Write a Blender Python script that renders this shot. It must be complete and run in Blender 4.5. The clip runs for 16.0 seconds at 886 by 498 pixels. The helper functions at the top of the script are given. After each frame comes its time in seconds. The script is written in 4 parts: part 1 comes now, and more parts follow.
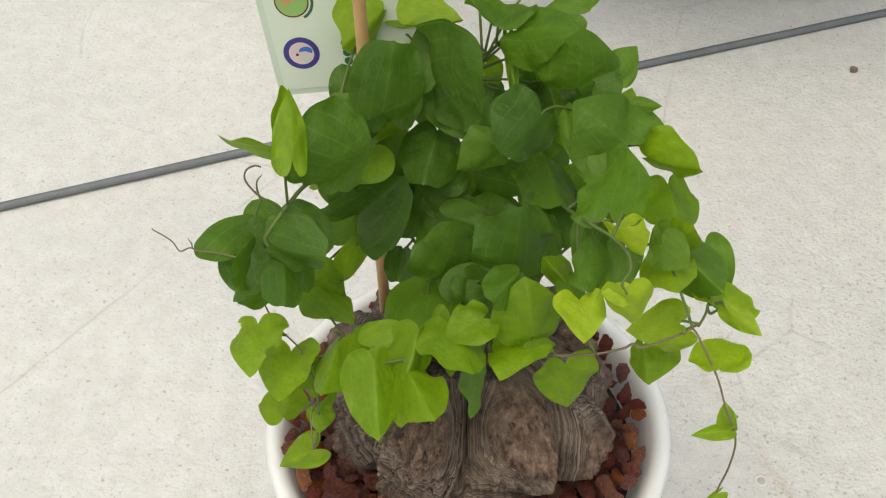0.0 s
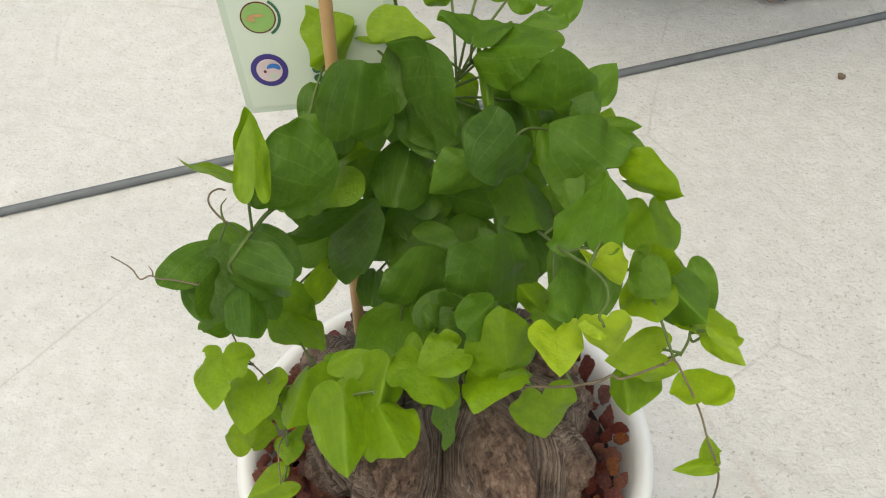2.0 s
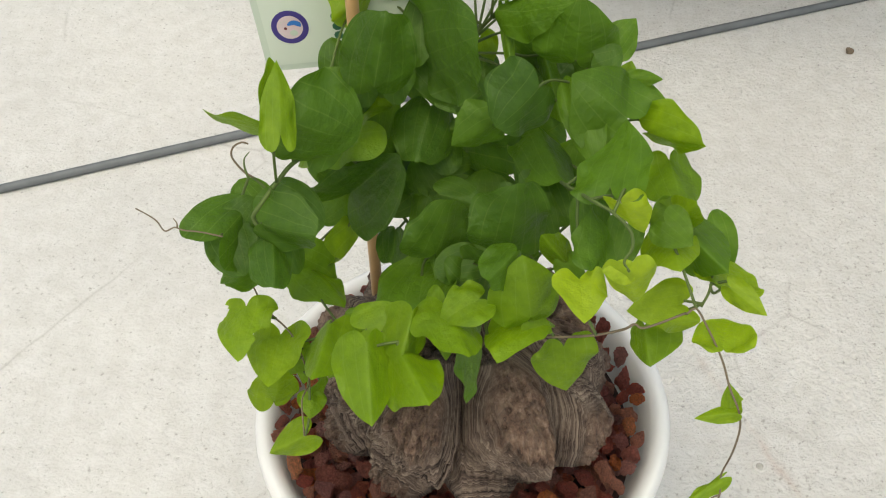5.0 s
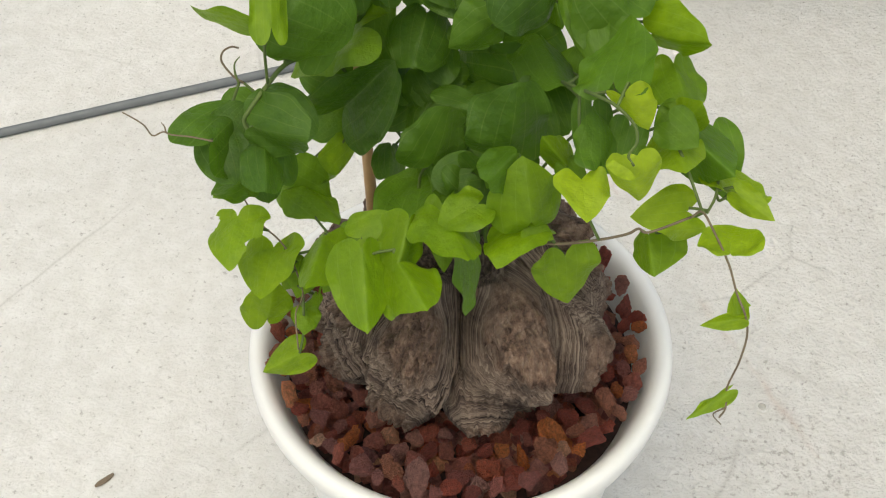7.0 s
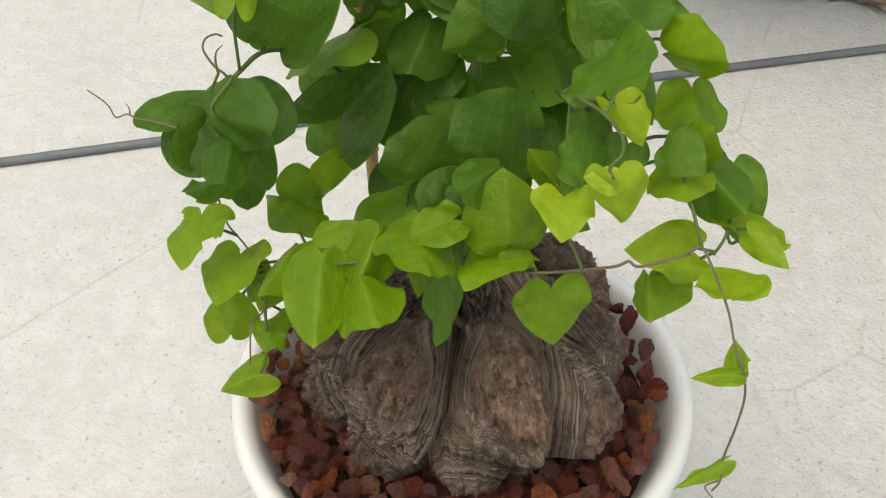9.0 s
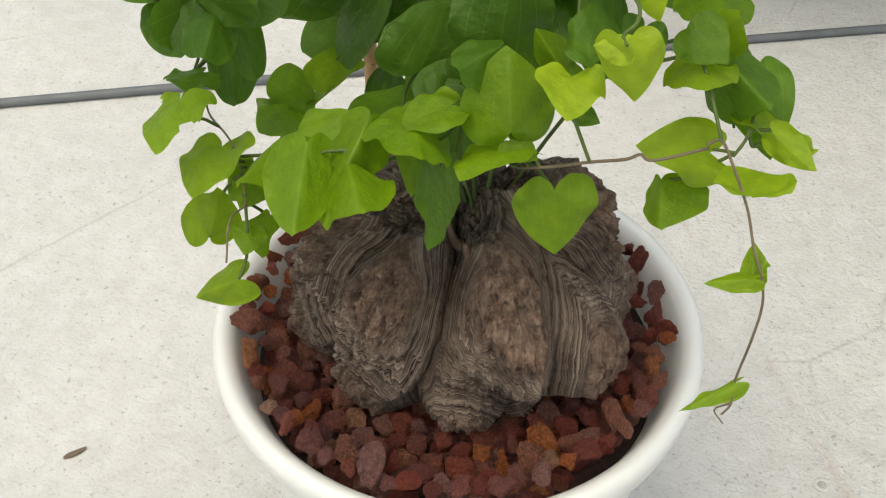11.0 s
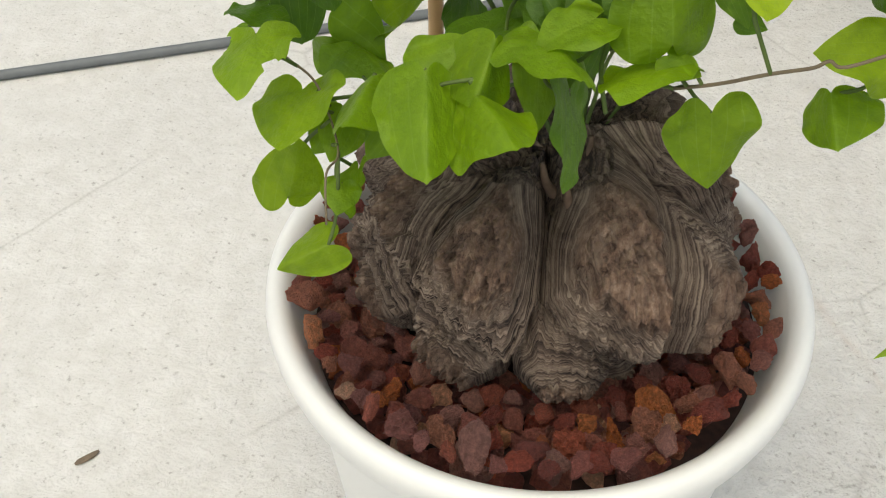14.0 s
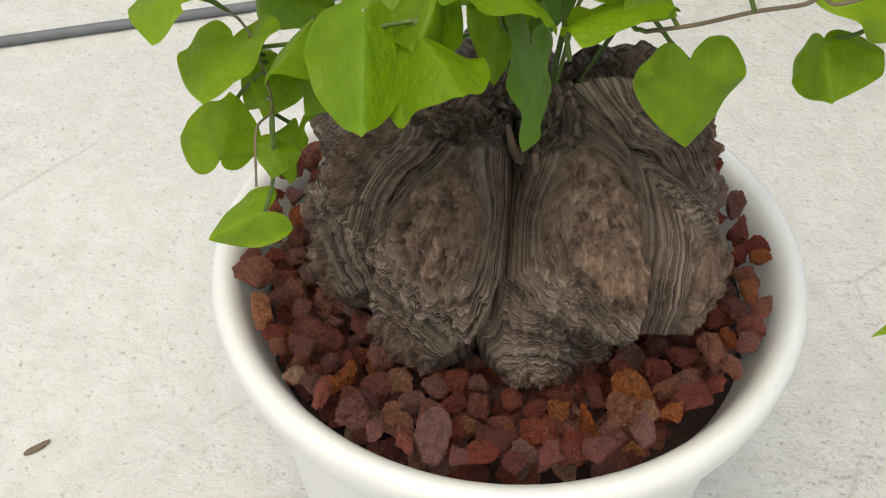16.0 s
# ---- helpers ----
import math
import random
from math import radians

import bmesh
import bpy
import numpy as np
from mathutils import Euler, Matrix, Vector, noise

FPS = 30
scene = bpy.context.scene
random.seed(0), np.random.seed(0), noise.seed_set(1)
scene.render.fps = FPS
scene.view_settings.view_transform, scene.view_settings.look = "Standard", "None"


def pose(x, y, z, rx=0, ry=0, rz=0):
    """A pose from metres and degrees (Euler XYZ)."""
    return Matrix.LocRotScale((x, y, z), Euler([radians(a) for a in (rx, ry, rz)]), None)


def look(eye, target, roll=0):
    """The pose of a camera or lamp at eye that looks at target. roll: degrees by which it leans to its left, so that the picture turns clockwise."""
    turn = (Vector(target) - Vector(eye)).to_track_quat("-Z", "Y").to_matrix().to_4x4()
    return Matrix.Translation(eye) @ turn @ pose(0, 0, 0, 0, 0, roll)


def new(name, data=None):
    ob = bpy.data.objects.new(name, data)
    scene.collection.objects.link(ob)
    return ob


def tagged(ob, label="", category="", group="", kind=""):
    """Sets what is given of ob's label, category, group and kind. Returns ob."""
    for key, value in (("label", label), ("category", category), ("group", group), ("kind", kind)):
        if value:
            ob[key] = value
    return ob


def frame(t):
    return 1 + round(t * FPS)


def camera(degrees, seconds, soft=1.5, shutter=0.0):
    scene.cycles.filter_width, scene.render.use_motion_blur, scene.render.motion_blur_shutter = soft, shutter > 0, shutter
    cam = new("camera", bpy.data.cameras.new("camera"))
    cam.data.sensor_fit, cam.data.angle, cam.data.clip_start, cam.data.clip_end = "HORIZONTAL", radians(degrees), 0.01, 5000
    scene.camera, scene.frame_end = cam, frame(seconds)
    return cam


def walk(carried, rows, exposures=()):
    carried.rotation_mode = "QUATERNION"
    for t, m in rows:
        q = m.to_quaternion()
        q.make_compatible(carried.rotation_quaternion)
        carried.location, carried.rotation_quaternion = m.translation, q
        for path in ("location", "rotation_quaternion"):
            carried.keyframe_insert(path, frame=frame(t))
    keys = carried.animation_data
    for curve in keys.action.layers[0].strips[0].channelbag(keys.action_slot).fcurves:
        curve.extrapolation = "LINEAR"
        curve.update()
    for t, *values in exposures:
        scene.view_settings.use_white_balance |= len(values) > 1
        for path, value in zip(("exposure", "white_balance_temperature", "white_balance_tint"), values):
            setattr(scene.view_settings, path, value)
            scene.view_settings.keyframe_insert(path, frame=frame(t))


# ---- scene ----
cam = camera(41.90, 16.0, soft=1.1)

walk(cam, [
    (0.0, look((0.0006, -0.3953, 0.7867), (-0.0122, 0.0104, 0.3448), -0.85)),
    (0.5, look((0.0041, -0.3911, 0.7853), (-0.0075, 0.0146, 0.3434), -0.76)),
    (1.0, look((0.0074, -0.3856, 0.7838), (-0.0029, 0.0197, 0.3415), -0.67)),
    (1.5, look((0.0085, -0.3763, 0.7807), (0.0008, 0.0293, 0.3386), -0.44)),
    (2.0, look((0.0080, -0.3724, 0.7801), (0.0004, 0.0328, 0.3376), -0.44)),
    (2.5, look((0.0066, -0.3770, 0.7794), (-0.0009, 0.0269, 0.3357), -0.44)),
    (3.0, look((0.0055, -0.3803, 0.7785), (-0.0022, 0.0230, 0.3343), -0.52)),
    (5.5, look((-0.0024, -0.3896, 0.7672), (-0.0097, 0.0113, 0.3208), -0.59)),
    (6.0, look((-0.0002, -0.3930, 0.7624), (-0.0056, 0.0057, 0.3141), -0.53)),
    (6.5, look((0.0001, -0.3984, 0.7531), (-0.0056, -0.0026, 0.3022), -0.62)),
    (7.0, look((-0.0023, -0.4005, 0.7380), (-0.0080, -0.0062, 0.2858), -0.59)),
    (7.5, look((0.0033, -0.3933, 0.7163), (-0.0214, 0.0100, 0.2727), -1.11)),
    (8.0, look((0.0123, -0.3880, 0.6998), (-0.0172, 0.0166, 0.2578), -1.11)),
    (8.5, look((0.0282, -0.3833, 0.6877), (-0.0249, 0.0343, 0.2602), -1.57)),
    (9.0, look((0.0512, -0.3854, 0.6824), (-0.0135, 0.0395, 0.2638), -0.92)),
    (9.5, look((0.0666, -0.3854, 0.6622), (-0.0084, 0.0444, 0.2504), 0.36)),
    (10.0, look((0.0661, -0.3959, 0.6466), (-0.0154, 0.0318, 0.2337), 0.43)),
    (12.5, look((0.0200, -0.3645, 0.6108), (-0.0279, 0.0601, 0.1896), 1.08)),
    (13.0, look((0.0011, -0.3615, 0.6033), (-0.0416, 0.0611, 0.1795), 0.76)),
    (13.5, look((-0.0074, -0.3607, 0.5923), (-0.0416, 0.0603, 0.1662), 0.59)),
    (14.0, look((-0.0146, -0.3566, 0.5799), (-0.0462, 0.0638, 0.1530), 0.56)),
    (14.5, look((-0.0138, -0.3567, 0.5656), (-0.0439, 0.0615, 0.1364), 0.62)),
    (15.0, look((-0.0126, -0.3515, 0.5568), (-0.0413, 0.0664, 0.1272), 0.71)),
    (15.5, look((-0.0065, -0.3408, 0.5517), (-0.0331, 0.0783, 0.1232), 0.88)),
    (16.0, look((-0.0018, -0.3322, 0.5471), (-0.0316, 0.0843, 0.1162), 0.71)),
], exposures=[(0.0, 0.04, 6800, 0), (16.0, 0.04, 6800, 0)])

TAU = 2 * math.pi

# ---- world and light: soft daylight under a pale roof of cloud ----
world = bpy.data.worlds.new("overcast_sky")
scene.world = world
world.use_nodes = True
wn = world.node_tree.nodes
wl = world.node_tree.links
sky = wn.new("ShaderNodeTexSky")
sky.sky_type = "NISHITA"
sky.sun_disc = False
sky.sun_elevation = radians(72)
sky.sun_rotation = radians(200)
sky.dust_density = 6.0
sky.air_density = 1.0
wl.new(sky.outputs[0], wn["Background"].inputs[0])
wn["Background"].inputs[1].default_value = 0.168

sun_data = bpy.data.lights.new("sun", "SUN")
sun_data.energy = 0.95
sun_data.angle = radians(100)
sun_data.color = (1.0, 0.95, 0.87)
sun = new("sun", sun_data)
sun.matrix_world = look((-0.15, -0.80, 2.2), (0, 0, 0))


# ---- materials ----
def material(name, rough=0.6, metal=0.0):
    m = bpy.data.materials.new(name)
    m.use_nodes = True
    b = m.node_tree.nodes["Principled BSDF"]
    b.inputs["Roughness"].default_value = rough
    b.inputs["Metallic"].default_value = metal
    return m, m.node_tree.nodes, m.node_tree.links, b


def coords(n, l, space="Object", scale=(1, 1, 1)):
    tc = n.new("ShaderNodeTexCoord")
    mp = n.new("ShaderNodeMapping")
    mp.inputs["Scale"].default_value = scale
    l.new(tc.outputs[space], mp.inputs[0])
    return mp.outputs[0]


def noise_tex(n, l, vec, scale, detail=4, rough=0.55):
    t = n.new("ShaderNodeTexNoise")
    t.inputs["Scale"].default_value = scale
    t.inputs["Detail"].default_value = detail
    t.inputs["Roughness"].default_value = rough
    l.new(vec, t.inputs["Vector"])
    return t.outputs[0]


def ramp(n, l, fac, *stops):
    r = n.new("ShaderNodeValToRGB")
    e = r.color_ramp.elements
    while len(e) < len(stops):
        e.new(0.5)
    for k, (p, c) in zip(e, stops):
        k.position = p
        k.color = (*c, 1) if len(c) == 3 else c
    l.new(fac, r.inputs[0])
    return r.outputs[0]


def mix(n, l, fac, a, b, kind="MIX"):
    x = n.new("ShaderNodeMix")
    x.data_type = "RGBA"
    x.blend_type = kind
    for sock, v in ((x.inputs[0], fac), (x.inputs[6], a), (x.inputs[7], b)):
        if isinstance(v, (int, float)):
            sock.default_value = v
        elif isinstance(v, tuple):
            sock.default_value = (*v, 1)
        else:
            l.new(v, sock)
    return x.outputs[2]


def bump(n, l, b, height, strength, dist, under=None):
    u = n.new("ShaderNodeBump")
    u.inputs["Strength"].default_value = strength
    u.inputs["Distance"].default_value = dist
    l.new(height, u.inputs["Height"])
    if under is not None:
        l.new(under, u.inputs["Normal"])
    l.new(u.outputs[0], b.inputs["Normal"])
    return u.outputs[0]


def ground_material():
    m, n, l, b = material("white_painted_screed", 0.85)
    v = coords(n, l)

    def calc(op, a, b=None):
        k = n.new("ShaderNodeMath")
        k.operation = op
        for sock, val in zip(k.inputs, (a, b)):
            if isinstance(val, (int, float)):
                sock.default_value = val
            elif val is not None:
                l.new(val, sock)
        return k.outputs[0]

    def warped(vec, scale, amount):
        t = n.new("ShaderNodeTexNoise")
        t.inputs["Scale"].default_value = scale
        t.inputs["Detail"].default_value = 3
        l.new(vec, t.inputs["Vector"])
        k = n.new("ShaderNodeVectorMath")
        k.operation = "MULTIPLY_ADD"
        k.inputs[1].default_value = (amount, amount, amount)
        l.new(t.outputs[1], k.inputs[0])
        l.new(vec, k.inputs[2])
        return k.outputs[0]

    def spot(x, y, radius):
        d = n.new("ShaderNodeVectorMath")
        d.operation = "DISTANCE"
        d.inputs[1].default_value = (x, y, 0)
        l.new(warped(v, 22, 0.10), d.inputs[0])
        return ramp(n, l, calc("DIVIDE", d.outputs["Value"], radius), (0.0, (1, 1, 1)), (1.0, (0, 0, 0)))

    big = noise_tex(n, l, v, 4, 5)
    base = ramp(n, l, big, (0.3, (0.570, 0.562, 0.543)), (0.7, (0.645, 0.636, 0.613)))
    cloud = ramp(n, l, noise_tex(n, l, v, 55, 6, 0.65), (0.35, (0.93, 0.925, 0.91)), (0.65, (1.04, 1.04, 1.04)))
    c = mix(n, l, 1.0, base, cloud, "MULTIPLY")
    # worn specks, thicker in a few soiled patches
    fine = noise_tex(n, l, v, 210, 6, 0.6)
    soiled = calc("MAXIMUM", spot(0.295, 0.075, 0.11), calc("MULTIPLY", spot(0.46, 0.33, 0.16), 0.5))
    specks = ramp(n, l, calc("ADD", fine, calc("MULTIPLY", soiled, 0.12)), (0.595, (0, 0, 0)), (0.70, (1, 1, 1)))
    c = mix(n, l, calc("MULTIPLY", specks, 0.75), c, (0.30, 0.29, 0.265))
    blot = ramp(n, l, noise_tex(n, l, v, 33, 7, 0.75), (0.68, (0, 0, 0)), (0.78, (1, 1, 1)))
    c = mix(n, l, calc("MULTIPLY", blot, 0.62), c, (0.38, 0.37, 0.34))
    # hairline cracks
    cells = n.new("ShaderNodeTexVoronoi")
    cells.feature = "DISTANCE_TO_EDGE"
    cells.inputs["Scale"].default_value = 3.4
    l.new(warped(v, 5, 0.035), cells.inputs["Vector"])
    thin = ramp(n, l, cells.outputs[0], (0.0, (1, 1, 1)), (0.006, (0, 0, 0)))
    some = ramp(n, l, noise_tex(n, l, v, 8, 3), (0.44, (0, 0, 0)), (0.6, (1, 1, 1)))
    cr = calc("MULTIPLY", calc("MULTIPLY", thin, some), 0.36)
    c = mix(n, l, cr, c, (0.27, 0.26, 0.235))
    # a rusty streak
    sep = n.new("ShaderNodeSeparateXYZ")
    l.new(warped(v, 30, 0.008), sep.inputs[0])
    along = calc("ADD", sep.outputs[0], calc("MULTIPLY", sep.outputs[1], 0.454))
    streak = ramp(n, l, calc("ABSOLUTE", calc("SUBTRACT", along, 0.2881)), (0.0, (1, 1, 1)), (0.005, (0, 0, 0)))
    gone = ramp(n, l, noise_tex(n, l, v, 14, 4), (0.48, (0, 0, 0)), (0.62, (1, 1, 1)))
    ends = ramp(n, l, sep.outputs[1], (0.0, (1, 1, 1)), (0.36, (1, 1, 1)), (0.40, (0, 0, 0)))
    c = mix(n, l, calc("MULTIPLY", calc("MULTIPLY", calc("MULTIPLY", streak, gone), ends), 0.45), c, (0.40, 0.25, 0.18))
    # plaster relief: smoother to one side, lumpier to the other; hollows are tinted greyer
    lump = n.new("ShaderNodeTexVoronoi")
    lump.feature = "SMOOTH_F1"
    lump.inputs["Scale"].default_value = 170
    l.new(warped(v, 110, 0.014), lump.inputs["Vector"])
    h = mix(n, l, 0.5, lump.outputs["Distance"], noise_tex(n, l, v, 190, 6, 0.62))
    crisp = ramp(n, l, noise_tex(n, l, warped(v, 60, 0.012), 330, 5, 0.6), (0.40, (0, 0, 0)), (0.56, (1, 1, 1)))
    h = mix(n, l, 0.14, h, crisp)
    hollow = ramp(n, l, h, (0.28, (1, 1, 1)), (0.42, (0, 0, 0)))
    c = mix(n, l, calc("MULTIPLY", hollow, 0.20), c, (0.40, 0.39, 0.36))
    l.new(c, b.inputs["Base Color"])
    u = n.new("ShaderNodeBump")
    u.inputs["Distance"].default_value = 0.0075
    l.new(h, u.inputs["Height"])
    lean = calc("ADD", calc("SUBTRACT", sep.outputs[0], calc("MULTIPLY", sep.outputs[1], 0.5)), calc("MULTIPLY", calc("SUBTRACT", big, 0.5), 0.4))
    rough_side = ramp(n, l, calc("ADD", lean, 0.25), (0.0, (0.36, 0.36, 0.36)), (0.45, (0.62, 0.62, 0.62)))
    l.new(rough_side, u.inputs["Strength"])
    l.new(u.outputs[0], b.inputs["Normal"])
    return m


def plain(name, colour, rough=0.5, vary=0.08, scale=60, depth=0.0003, metal=0.0):
    m, n, l, b = material(name, rough, metal)
    v = coords(n, l)
    f = noise_tex(n, l, v, scale, 5)
    lo = tuple(c * (1 - vary) for c in colour)
    hi = tuple(min(1, c * (1 + vary)) for c in colour)
    l.new(ramp(n, l, f, (0.3, lo), (0.7, hi)), b.inputs["Base Color"])
    bump(n, l, b, noise_tex(n, l, v, scale * 6, 4), 0.25, depth)
    return m


def leaf_material():
    m, n, l, b = material("waxy_leaf", 0.40)
    tone = n.new("ShaderNodeAttribute")
    tone.attribute_type = "OBJECT"
    tone.attribute_name = "age"
    c = ramp(n, l, tone.outputs["Fac"], (0.0, (0.056, 0.122, 0.014)), (0.25, (0.108, 0.210, 0.013)), (0.5, (0.185, 0.300, 0.010)), (1.0, (0.42, 0.53, 0.030)))
    v = coords(n, l)
    mottle = ramp(n, l, noise_tex(n, l, v, 3.5, 5), (0.3, (0.78, 0.82, 0.8)), (0.7, (1.12, 1.1, 1.1)))
    c = mix(n, l, 1.0, c, mottle, "MULTIPLY")
    uv = n.new("ShaderNodeUVMap")
    uv.uv_map = "blade"
    sep = n.new("ShaderNodeSeparateXYZ")
    l.new(uv.outputs[0], sep.inputs[0])

    def calc(op, a, b=None):
        k = n.new("ShaderNodeMath")
        k.operation = op
        for sock, val in zip(k.inputs, (a, b)):
            if isinstance(val, (int, float)):
                sock.default_value = val
            elif val is not None:
                l.new(val, sock)
        return k.outputs[0]

    saw = calc("FRACT", calc("ADD", calc("MULTIPLY", sep.outputs[0], 6.0), 0.5))
    near = calc("ABSOLUTE", calc("SUBTRACT", saw, 0.5))
    vline = ramp(n, l, near, (0.0, (1, 1, 1)), (0.06, (0, 0, 0)))
    vf = n.new("ShaderNodeMath")
    vf.operation = "MULTIPLY"
    vf.inputs[1].default_value = 0.17
    l.new(vline, vf.inputs[0])
    c = mix(n, l, vf.outputs[0], c, (0.30, 0.42, 0.12))
    l.new(c, b.inputs["Base Color"])
    b.inputs["Specular IOR Level"].default_value = 0.32
    bump(n, l, b, noise_tex(n, l, v, 9, 5), 0.22, 0.03)
    # light passes through the blade
    tr = n.new("ShaderNodeBsdfTranslucent")
    tc = mix(n, l, 1.0, c, (1.5, 1.5, 0.5), "MULTIPLY")
    l.new(tc, tr.inputs[0])
    ms = n.new("ShaderNodeMixShader")
    ms.inputs[0].default_value = 0.40
    l.new(b.outputs[0], ms.inputs[1])
    l.new(tr.outputs[0], ms.inputs[2])
    l.new(ms.outputs[0], n["Material Output"].inputs[0])
    return m


def bark_material():
    m, n, l, b = material("layered_cork", 0.9)
    ring = n.new("ShaderNodeAttribute")
    ring.attribute_name = "ring"
    face = n.new("ShaderNodeAttribute")
    face.attribute_name = "face"
    v = coords(n, l)
    nz = noise_tex(n, l, v, 45, 7, 0.65)
    layer = n.new("ShaderNodeAttribute")
    layer.attribute_name = "layer"
    bands = n.new("ShaderNodeTexNoise")
    bands.noise_dimensions = "2D"
    bands.inputs["Scale"].default_value = 1.0
    bands.inputs["Detail"].default_value = 5
    bands.inputs["Roughness"].default_value = 0.75
    pair = n.new("ShaderNodeCombineXYZ")
    times = n.new("ShaderNodeMath")
    times.operation = "MULTIPLY"
    times.inputs[1].default_value = 1.9
    l.new(layer.outputs["Fac"], times.inputs[0])
    l.new(times.outputs[0], pair.inputs[0])
    slow = n.new("ShaderNodeMath")
    slow.operation = "MULTIPLY"
    slow.inputs[1].default_value = 1.6
    l.new(nz, slow.inputs[0])
    l.new(slow.outputs[0], pair.inputs[1])
    l.new(pair.outputs[0], bands.inputs["Vector"])
    lines = bands.outputs[0]
    # ring holds layer tones plus the painted shade of grooves and cracks
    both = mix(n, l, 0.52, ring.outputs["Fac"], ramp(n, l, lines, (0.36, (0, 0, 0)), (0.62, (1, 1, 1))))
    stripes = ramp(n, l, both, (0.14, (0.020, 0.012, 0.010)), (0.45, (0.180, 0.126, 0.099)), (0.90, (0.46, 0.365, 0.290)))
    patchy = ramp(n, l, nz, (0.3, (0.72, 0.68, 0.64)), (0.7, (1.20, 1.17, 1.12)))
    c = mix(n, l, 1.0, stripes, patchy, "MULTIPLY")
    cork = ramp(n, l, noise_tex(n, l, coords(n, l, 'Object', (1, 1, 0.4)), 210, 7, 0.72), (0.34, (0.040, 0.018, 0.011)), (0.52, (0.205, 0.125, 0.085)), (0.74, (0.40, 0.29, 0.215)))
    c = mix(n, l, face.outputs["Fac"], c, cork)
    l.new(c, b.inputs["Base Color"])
    h = mix(n, l, 0.5, noise_tex(n, l, v, 170, 7, 0.7), lines)
    bump(n, l, b, h, 1.0, 0.0045)
    return m


def lava_material(joined=False):
    m, n, l, b = material("red_lava_rock", 0.95)
    k = 140 if joined else 1
    v = coords(n, l, "Object", (k, k, k))
    pick = n.new("ShaderNodeNewGeometry").outputs["Random Per Island"] if joined else n.new("ShaderNodeObjectInfo").outputs["Random"]
    c = ramp(n, l, pick, (0.0, (0.21, 0.062, 0.056)), (0.16, (0.46, 0.082, 0.044)), (0.32, (0.40, 0.150, 0.128)), (0.46, (0.56, 0.125, 0.060)),
             (0.60, (0.46, 0.215, 0.180)), (0.72, (0.60, 0.225, 0.125)), (0.84, (0.34, 0.082, 0.066)), (0.93, (0.80, 0.215, 0.032)), (1.0, (0.70, 0.43, 0.30)))
    mott = ramp(n, l, noise_tex(n, l, v, 3.2, 7, 0.7), (0.3, (0.55, 0.52, 0.52)), (0.7, (1.45, 1.42, 1.42)))
    c = mix(n, l, 1.0, c, mott, "MULTIPLY")
    l.new(c, b.inputs["Base Color"])
    pit = n.new("ShaderNodeTexVoronoi")
    pit.inputs["Scale"].default_value = 6.5
    l.new(v, pit.inputs["Vector"])
    hole = ramp(n, l, pit.outputs["Distance"], (0.10, (0, 0, 0)), (0.38, (1, 1, 1)))
    h = mix(n, l, 0.55, hole, noise_tex(n, l, v, 7, 7, 0.7))
    bump(n, l, b, h, 1.0, 0.34)
    return m


M_GROUND = ground_material()
M_HOSE = plain("grey_rubber_hose", (0.13, 0.14, 0.145), 0.55, 0.15, 40)
M_POT = plain("white_glazed_plastic", (0.80, 0.79, 0.765), 0.38, 0.02, 20, 0.0001)
M_LEAF = leaf_material()
M_BARK = bark_material()
M_LAVA = lava_material()
M_LAVA_LOW = lava_material(True)
M_SOIL = plain("dark_grit", (0.07, 0.03, 0.025), 0.95, 0.4, 200, 0.003)
M_VINE = plain("thin_green_vine", (0.085, 0.125, 0.025), 0.75, 0.25, 80)
M_VINE_DRY = plain("dry_brown_vine", (0.15, 0.115, 0.07), 0.8, 0.25, 80)
M_BAMBOO = plain("bamboo_cane", (0.50, 0.30, 0.13), 0.5, 0.15, 30)
M_CARD = plain("pale_green_laminated_card", (0.53, 0.60, 0.50), 0.25, 0.03, 12, 0.00005)
M_PURPLE = plain("violet_print", (0.045, 0.03, 0.20), 0.4)
M_PINK = plain("pale_pink_print", (0.62, 0.50, 0.52), 0.4)
M_BLUE = plain("blue_print", (0.03, 0.16, 0.50), 0.4)
M_MAROON = plain("maroon_print", (0.12, 0.02, 0.02), 0.4)
M_GREENP = plain("green_print", (0.25, 0.42, 0.12), 0.4)
M_DARKGREEN = plain("dark_green_print", (0.03, 0.12, 0.06), 0.4)
M_BLACK = plain("black_plastic", (0.02, 0.02, 0.022), 0.5, 0.2)
M_ROCK = plain("brown_crusted_rock", (0.26, 0.19, 0.15), 0.9, 0.6, 5, 0.03)
M_STUB = plain("dry_brown_stub", (0.17, 0.11, 0.075), 0.85, 0.4, 120, 0.001)
M_SCREW = plain("dull_screw_metal", (0.40, 0.385, 0.35), 0.6, 0.2, 200)
M_GRIT = plain("brown_grit", (0.16, 0.12, 0.08), 0.9, 0.4, 200, 0.002)


# ---- helpers for meshes ----
def mesh_of(name, verts, faces, mat, smooth=True):
    me = bpy.data.meshes.new(name)
    me.from_pydata([tuple(p) for p in verts], [], faces)
    me.materials.append(mat)
    if smooth:
        me.polygons.foreach_set("use_smooth", [True] * len(me.polygons))
    me.update()
    return me


def part(name, bm, mat, parent, label=""):
    me = bpy.data.meshes.new(name)
    bm.to_mesh(me)
    bm.free()
    me.materials.append(mat)
    ob = new(name, me)
    ob.parent = parent
    return tagged(ob, label)


